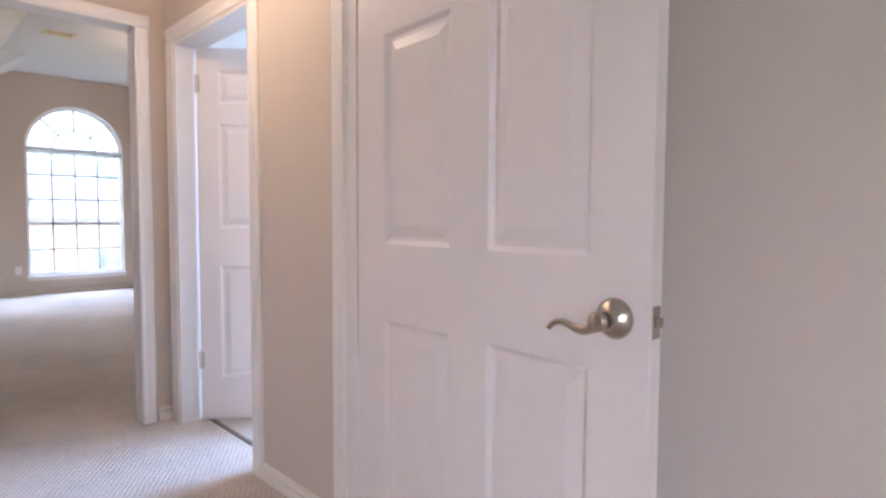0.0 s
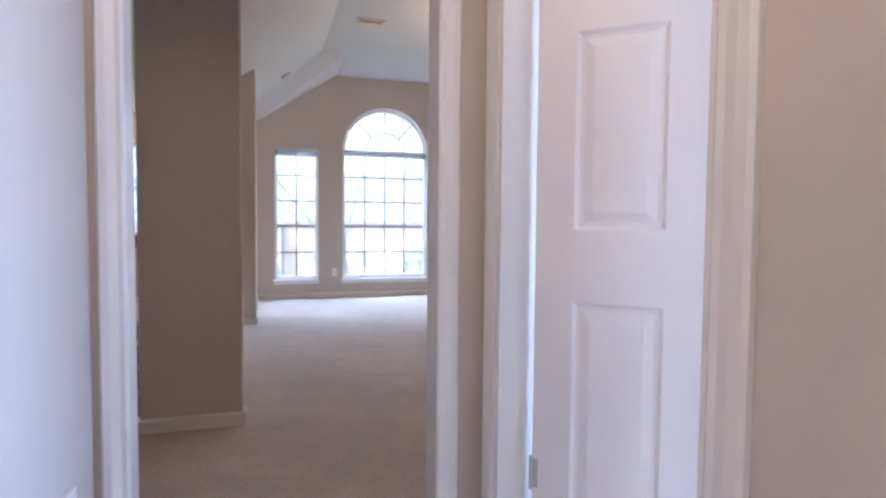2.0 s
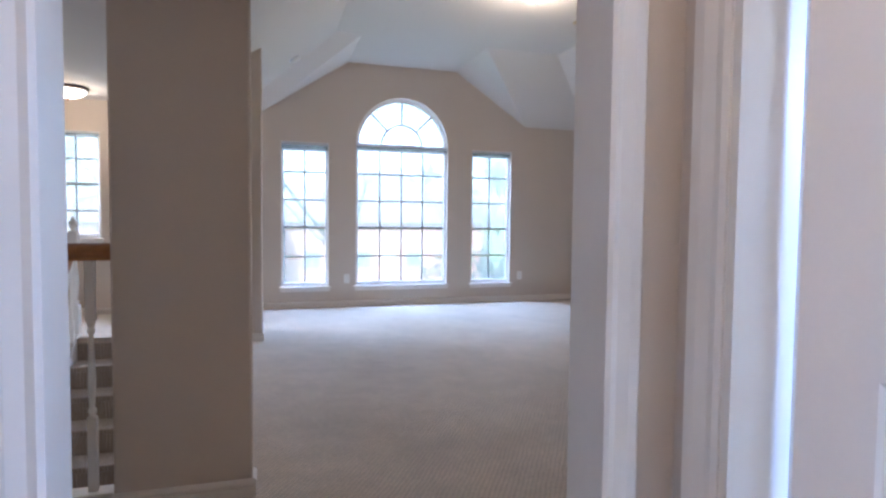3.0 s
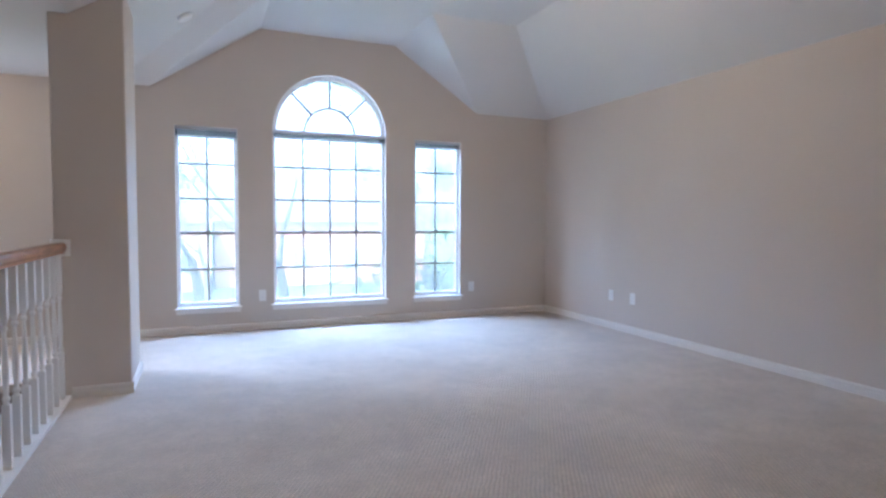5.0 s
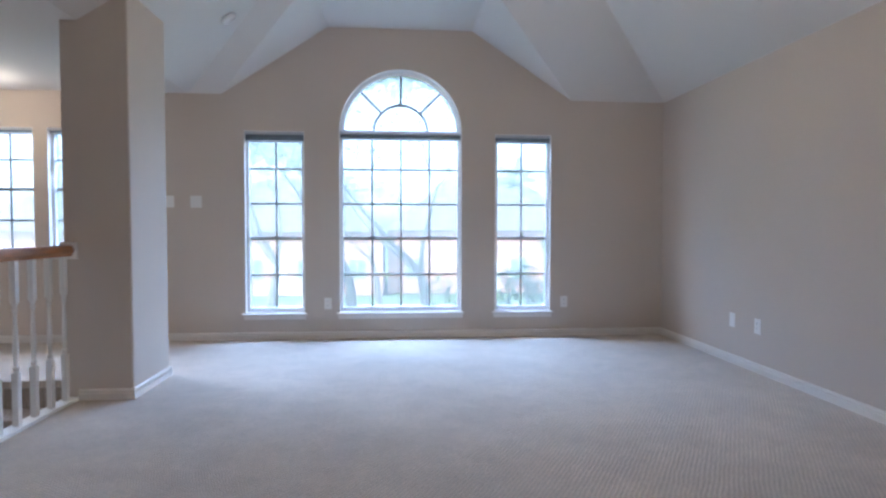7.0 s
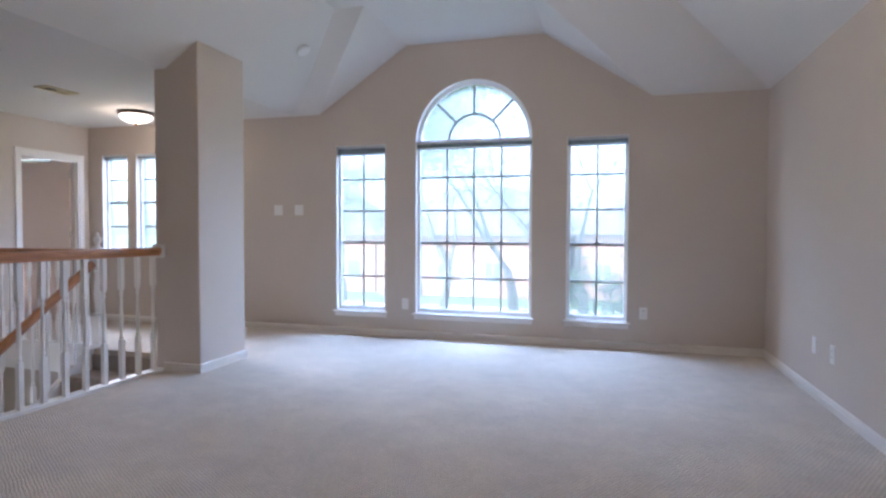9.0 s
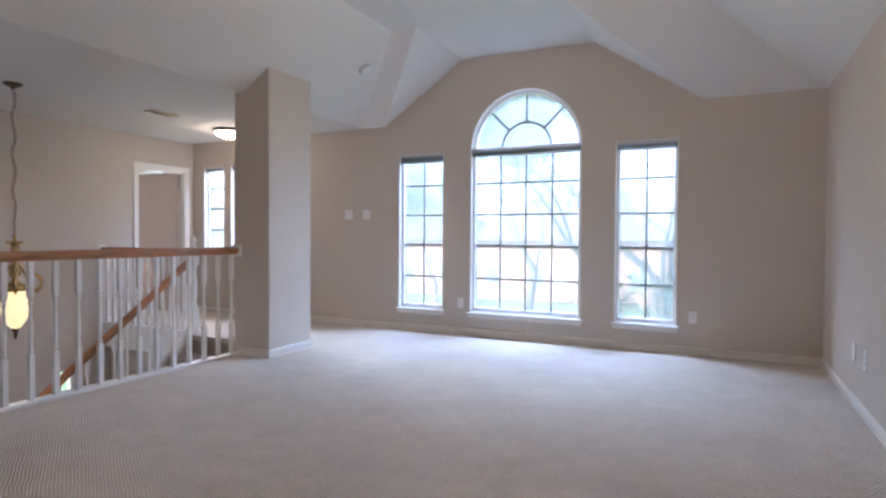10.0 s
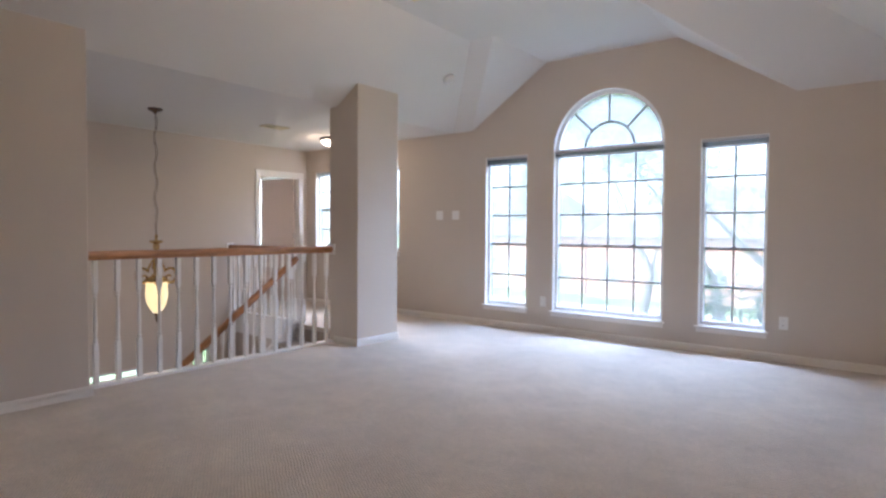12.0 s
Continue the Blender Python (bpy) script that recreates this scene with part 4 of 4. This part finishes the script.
lathe(bm, [(0.008, -1.345), (0.022, -1.36), (0.012, -1.375), (0.014, -1.405), (0.062, -1.418), (0.070, -1.410), (0.066, -1.428), (0.030, -1.440), (0.034, -1.475), (0.030, -1.495), (0.016, -1.52), (0.014, -1.58), (0.030, -1.61),
          (0.036, -1.65), (0.046, -1.70), (0.030, -1.73), (0.024, -1.75), (0.040, -1.775), (0.056, -1.79)], 20)
part("stem", bm, M_BRASS, ch, "turned brass stem with a crown", True)
bm = bmesh.new()
lathe(bm, [(0.050, -1.79), (0.092, -1.802), (0.108, -1.814), (0.112, -1.828), (0.109, -1.848), (0.102, -1.856)], 28)
part("collar", bm, M_BRASS, ch, "", True)
for k in range(4):
    a = radians(63 + 90 * k)
    ca, sa = math.cos(a), math.sin(a)
    # from the stem outwards, round a wide C and into a small inner curl
    pts = [(0.018, -1.600), (0.045, -1.640), (0.075, -1.700)]
    for i in range(17):
        b = radians(150 - 290 * i / 16)
        r = 1.0 - 0.15 * i / 16
        pts.append((0.138 + 0.062 * r * math.cos(b), -1.790 + 0.085 * r * math.sin(b)))
    for i in range(1, 7):
        b = radians(-140 - 190 * i / 6)
        pts.append((0.120 + 0.028 * math.cos(b), -1.815 + 0.030 * math.sin(b)))
    bm = bmesh.new()
    tube(bm, [(r * ca, r * sa, z) for r, z in pts], [0.0075 + 0.0085 * math.sin(math.pi * i / (len(pts) - 1)) for i in range(len(pts))], 8)
    part("arm", bm, M_BRASS, ch, "curled brass scroll arm", True)
bm = bmesh.new()
urn = [(0.098, -1.854), (0.101, -1.866)]
for q in range(4):
    z = -1.870 - 0.020 * q
    urn += [(0.102 + 0.001 * q, z), (0.107 + 0.001 * q, z - 0.007), (0.107 + 0.001 * q, z - 0.012), (0.103 + 0.001 * q, z - 0.018)]
urn += [(0.111, -1.965), (0.110, -2.01), (0.103, -2.06), (0.088, -2.11), (0.064, -2.152), (0.036, -2.186), (0.014, -2.197)]
lathe(bm, urn, 28)
part("glass_urn", bm, M_GLOBE_Y, ch, "lit cream glass urn shade with a ribbed waist", True).visible_shadow = False
bm = bmesh.new()
lathe(bm, [(0.014, -2.192), (0.034, -2.200), (0.024, -2.215), (0.011, -2.23), (0.016, -2.258), (0.007, -2.285), (0.001, -2.30)], 16)
part("finial", bm, M_BRONZE, ch, "", True)

# ---- plates, vents and detectors ----
def plate(name, m, w, h, kind, label, group=""):
    """Wall plate in its own xz plane, facing -y."""
    t = thing(name, label, "wall plate" if kind == "blank" else kind, group)
    t.matrix_basis = m
    bm = bmesh.new()
    box(bm, -w / 2, w / 2, -0.006, 0.0, -h / 2, h / 2, 0.0025)
    part("plate", bm, M_PLATE, t)
    if kind == "outlet":
        for dz in (-0.02, 0.02):
            bm = bmesh.new()
            box(bm, -0.016, 0.016, -0.0085, -0.005, dz - 0.0135, dz + 0.0135, 0.002)
            soc = part("socket", bm, M_PLATE, t)
            for dx in (-0.006, 0.006):
                bm = bmesh.new()
                box(bm, dx - 0.001, dx + 0.001, -0.0092, -0.0084, dz - 0.002, dz + 0.006)
                part("slot", bm, M_SLOT, soc)
    elif kind == "switch":
        bm = bmesh.new()
        box(bm, -0.006, 0.006, -0.016, -0.005, -0.002, 0.012, 0.002)
        part("toggle", bm, M_PLATE, t)
    for dz in ((-0.042, 0.042) if kind != "outlet" else (0.0,)):
        bm = bmesh.new()
        lathe(bm, [(0.003, 0.0), (0.003, 0.0012), (0.002, 0.0018)], 8)
        bmesh.ops.rotate(bm, verts=bm.verts, cent=(0, 0, 0), matrix=Matrix.Rotation(radians(90), 3, "X"))
        part("screw", bm, M_PLATE, t, "", False, pose(0, -0.0058, dz))
    return t


plate("outlet", pose(-0.745, -0.001, 0.36), 0.075, 0.118, "outlet", "white duplex outlet between the windows", "outlets")
plate("outlet", pose(1.722, -0.001, 0.36), 0.075, 0.118, "outlet", "white duplex outlet beside the narrow window", "outlets")
plate("outlet", pose(EAST - 0.001, -1.66, 0.365, 0, 0, -90), 0.078, 0.120, "outlet", "white duplex outlet on the long side wall", "outlets")
plate("cable_plate", pose(EAST - 0.001, -1.32, 0.365, 0, 0, -90), 0.075, 0.118, "blank", "white cable plate on the long side wall")
plate("blank_plate", pose(-2.312, -0.001, 1.395), 0.112, 0.118, "blank", "white square blank wall plate", "blank plates")
plate("blank_plate", pose(-2.043, -0.001, 1.395), 0.112, 0.118, "blank", "white square blank wall plate", "blank plates")
plate("light_switch", pose(-2.119, -7.285, 1.395, 0, 0, 90), 0.078, 0.122, "switch", "white toggle switch in the passage")

grille = thing("return_grille", "white painted return-air panel low on the passage wall", "vent", "", -2.12, -7.10, 0.25)
for a, b, c, d in ((-0.285, 0.285, 0.185, 0.22), (-0.285, 0.285, -0.22, -0.185), (-0.285, -0.25, -0.185, 0.185), (0.25, 0.285, -0.185, 0.185)):
    bm = bmesh.new()
    box(bm, 0.0, 0.016, a, b, c, d, 0.003)
    part("rim", bm, M_TRIM, grille)
bm = bmesh.new()
box(bm, 0.0, 0.018, -0.243, 0.247, -0.18, 0.178, 0.003)
part("panel", bm, M_TRIM, grille)
bm = bmesh.new()
box(bm, 0.0, 0.004, -0.25, 0.25, -0.185, 0.185)
part("gap", bm, M_SLOT, grille)

t = thing("smoke_detector", "round white smoke detector on the sloped ceiling", "smoke detector", "", -1.445, -0.955, LOW + (XL0 * -1 - 1.445) * (HIGH - LOW) / (XL1 - XL0) - 0.001)
t.matrix_basis = t.matrix_basis @ pose(0, 0, 0, 0, -math.degrees(math.atan2(HIGH - LOW, XL1 - XL0)), 0)
bm = bmesh.new()
lathe(bm, [(0.066, 0.0), (0.067, -0.010), (0.062, -0.026), (0.050, -0.035), (0.002, -0.037)], 28)
part("body", bm, M_PLATE, t, "", True)
bm = bmesh.new()
lathe(bm, [(0.012, -0.036), (0.011, -0.039), (0.002, -0.040)], 14)
part("button", bm, M_PLATE, t)
# grey ring stands for the shadow line round the detector's rim
bm = bmesh.new()
lathe(bm, [(0.0675, -0.006), (0.0690, -0.009), (0.0675, -0.012)], 28)
part("shade_ring", bm, M_RAIL, t, "thin grey ring drawn for the rim shadow")


def ceiling_vent(x, y, z, lx, ly, label):
    t = thing("ceiling_vent", label, "vent", "ceiling vents", x, y, z)
    for a, b, c, d in ((-lx / 2, lx / 2, -ly / 2, -ly / 2 + 0.03), (-lx / 2, lx / 2, ly / 2 - 0.03, ly / 2), (-lx / 2, -lx / 2 + 0.03, -ly / 2 + 0.03, ly / 2 - 0.03), (lx / 2 - 0.03, lx / 2, -ly / 2 + 0.03, ly / 2 - 0.03)):
        bm = bmesh.new()
        box(bm, a, b, c, d, -0.014, 0.0, 0.003)
        part("rim", bm, M_VENT, t)
    bm = bmesh.new()
    box(bm, -lx / 2 + 0.028, lx / 2 - 0.028, -ly / 2 + 0.028, ly / 2 - 0.028, -0.003, 0.0)
    part("backing", bm, M_SLOT, t)
    n = 6
    for k in range(n):
        yy = -ly / 2 + 0.03 + (ly - 0.06) * (k + 0.5) / n
        bm = bmesh.new()
        box(bm, -lx / 2 + 0.03, lx / 2 - 0.03, -0.0085, 0.0085, -0.001, 0.001)
        part("slat", bm, M_VENT, t, "", False, pose(0, yy, -0.010, 35 if k < n / 2 else -35))
    return t


ceiling_vent(-0.64, -2.38, HIGH, 0.30, 0.17, "small cream ceiling vent with slats")
ceiling_vent(1.40, -2.30, HIGH, 0.30, 0.17, "small cream ceiling vent with slats")
ceiling_vent(-3.60, -1.70, LOW, 0.17, 0.32, "small cream ceiling vent over the landing")

# ---- outside ----
bm = bmesh.new()
bmesh.ops.create_grid(bm, x_segments=60, y_segments=60, size=400)
for v in bm.verts:
    v.co.z = -3.25 + 0.10 * noise.noise(v.co * 0.05)
    v.co.y += 300
setting("ground", bm, M_GRASS, "lawn in front of the house", "ground")
bm = bmesh.new()
box(bm, -150, 150, 17.5, 24.0, -3.4, -3.06)
setting("road", bm, M_ROAD, "grey street beyond the lawn", "road")
bm = bmesh.new()
box(bm, -150, 150, 16.9, 17.5, -3.4, -2.94, 0.03)
box(bm, -150, 150, 24.0, 24.6, -3.4, -2.94, 0.03)
setting("pavement", bm, M_WALK, "concrete kerb along the street", "pavement")


def build_house(x, y, turn, w, d, h, label):
    hs = thing("house", label, "house", "houses over the street", x, y, -3.2, turn)
    bm = bmesh.new()
    box(bm, -w / 2, w / 2, 0, d, 0, h)
    part("wall", bm, M_BRICK, hs)
    bm = bmesh.new()
    e = 0.25
    r = [bm.verts.new(p) for p in ((-w / 2 - e, -e, h - 0.1), (w / 2 + e, -e, h - 0.1), (w / 2 + e, d + e, h - 0.1), (-w / 2 - e, d + e, h - 0.1), (-w / 2 + d * 0.45, d / 2, h + d * 0.38), (w / 2 - d * 0.45, d / 2, h + d * 0.38))]
    for q in ((0, 1, 5, 4), (1, 2, 5), (2, 3, 4, 5), (3, 0, 4), (3, 2, 1, 0)):
        bm.faces.new([r[i] for i in q])
    part("roof", bm, M_SHINGLE, hs)
    rows = (1.0,)
    for z in rows:
        for k in range(4):
            cx = -w / 2 + w * (k + 0.5) / 4
            win = part("window", bar_bm(cx - 0.6, cx + 0.6, z, z + 1.4, -0.05, 0.02, 0), M_TRIM, hs)
            part("pane", bar_bm(cx - 0.52, cx - 0.03, z + 0.08, z + 1.32, -0.06, -0.03, 0), M_DARKGLASS, win)
            part("pane", bar_bm(cx + 0.03, cx + 0.52, z + 0.08, z + 1.32, -0.06, -0.03, 0), M_DARKGLASS, win)
    part("door", bar_bm(-0.5, 0.5, 0.1, 2.2, -0.04, 0.02, 0), M_TRIM, hs)
    return hs


build_house(-7.4, 31, 0, 13, 9, 4.2, "red brick house with a shingle roof over the street")
build_house(6.4, 32, 0, 14, 10, 4.3, "long red brick house with a shingle roof over the street")
build_house(-21.0, 32, 0, 13, 9, 4.2, "low red brick house over the street")


def build_tree(x, y, h, spread, seed, n_leaf, label, lean=0.0):
    """Tapered trunk, forking limbs and a loose crown of small leaves."""
    rnd = random.Random(seed)
    t = thing("tree", label, "tree", "street trees", x, y, -3.2)
    bm = bmesh.new()
    tips = []

    def limb(p, d, length, r, depth):
        pts, rad = [p], [r]
        q, e = p.copy(), d.copy()
        for k in range(5):
            e = (e + Vector((rnd.uniform(-0.22, 0.22), rnd.uniform(-0.22, 0.22), rnd.uniform(-0.06, 0.12)))).normalized()
            q = q + e * length / 5
            pts.append(q.copy())
            rad.append(r * (1 - 0.11 * (k + 1)))
            if depth <= 2:
                tips.append((q.copy(), 0.25 + 0.35 * (depth > 0)))
        tube(bm, pts, rad, 8 if depth > 2 else 5)
        if depth == 0:
            return
        for k in range(rnd.choice((2, 3, 3))):
            a = rnd.uniform(0, 2 * math.pi)
            s = Vector((math.cos(a), math.sin(a), rnd.uniform(0.15, 0.7)))
            limb(q, (e * 0.75 + s * spread).normalized(), length * rnd.uniform(0.60, 0.82) * (1.35 if depth == 4 else 1.0), rad[-1] * 0.72, depth - 1)

    limb(Vector((0, 0, -0.1)), Vector((lean, 0, 1)).normalized(), h * 0.265, h * 0.022, 4)
    part("trunk", bm, M_BARK, t, "brown bark trunk and limbs")
    verts, faces = [], []
    for k in range(n_leaf):
        c, rr = rnd.choice(tips)
        p = c + Vector((rnd.gauss(0, rr), rnd.gauss(0, rr), rnd.gauss(0, rr * 0.8)))
        u = Vector((rnd.gauss(0, 1), rnd.gauss(0, 1), rnd.gauss(0, 0.6))).normalized()
        v = u.cross(Vector((rnd.gauss(0, 1), rnd.gauss(0, 1), rnd.gauss(0, 1)))).normalized()
        s = rnd.uniform(0.035, 0.075)
        i = len(verts)
        n = u.cross(v) * s * 0.25
        verts += [p - u * s, p + v * s * 0.45 + n, p + u * s, p - v * s * 0.45 + n]
        faces += [(i, i + 1, i + 2), (i, i + 2, i + 3)]
    me = bpy.data.meshes.new("crown")
    me.from_pydata([tuple(v) for v in verts], [], faces)
    me.materials.append(M_LEAF)
    cr = new("crown", me)
    cr.parent = t
    tagged(cr, "loose crown of small green leaves")
    return t


build_tree(-4.6, 14.0, 12.0, 0.75, 5, 12000, "street tree with forked pale limbs and thin leaves", 0.05)
build_tree(-1.2, 12.0, 12.5, 0.7, 11, 16000, "street tree with a pale trunk before the windows", -0.05)
build_tree(0.5, 10.2, 12.0, 0.75, 19, 16000, "street tree with wide pale limbs before the windows", 0.12)
build_tree(5.4, 10.5, 8.5, 0.9, 23, 6000, "leafy tree beside the house front")
build_tree(-8.6, 10.8, 9.0, 0.85, 31, 4000, "leafy tree on the front lawn")
build_tree(-13.5, 10.0, 9.0, 0.85, 47, 4000, "leafy tree at the end of the lawn")
build_tree(11.0, 25.5, 10.0, 0.9, 61, 5000, "tall tree beside the brick house")
build_tree(-1.0, 26.5, 10.0, 0.9, 73, 5000, "tall tree between the houses")
build_tree(-14.0, 26.0, 10.0, 0.9, 83, 5000, "tall tree before the brick house")


def build_shrub(x, y, z, r, seed, n_leaf, label):
    rnd = random.Random(seed)
    t = thing("shrub", label, "shrub", "shrubs below the windows", x, y, -3.2)
    bm = bmesh.new()
    ends = []
    for k in range(14):
        a, b = rnd.uniform(0, 2 * math.pi), rnd.uniform(0.1, 0.55)
        e = Vector((math.cos(a) * r * b * 1.6, math.sin(a) * r * b * 1.6, z * rnd.uniform(0.75, 1.0)))
        tube(bm, [Vector((0, 0, 0)), e * 0.5 + Vector((0, 0, 0.1)), e], [0.03, 0.02, 0.008], 5)
        ends += [e, e * 0.85, e * 0.7]
    part("stems", bm, M_BARK, t)
    verts, faces = [], []
    for k in range(n_leaf):
        c = rnd.choice(ends)
        p = c + Vector((rnd.gauss(0, 0.14), rnd.gauss(0, 0.14), rnd.gauss(0, 0.12)))
        u = Vector((rnd.gauss(0, 1), rnd.gauss(0, 1), rnd.gauss(0.2, 0.6))).normalized()
        v = u.cross(Vector((0, 0, 1))).normalized()
        s = rnd.uniform(0.10, 0.24)
        i = len(verts)
        verts += [p, p + u * s * 0.5 + v * s * 0.13, p + u * s - Vector((0, 0, s * 0.2)), p + u * s * 0.5 - v * s * 0.13]
        faces += [(i, i + 1, i + 2), (i, i + 2, i + 3)]
    me = bpy.data.meshes.new("foliage")
    me.from_pydata([tuple(v) for v in verts], [], faces)
    me.materials.append(M_LEAF2)
    lf = new("foliage", me)
    lf.parent = t
    return t


build_shrub(1.40, 1.05, 3.85, 0.75, 3, 1600, "tall shrub with long pointed leaves below the windows")
build_shrub(0.75, 1.25, 3.55, 0.5, 7, 900, "shrub with long pointed leaves below the windows")
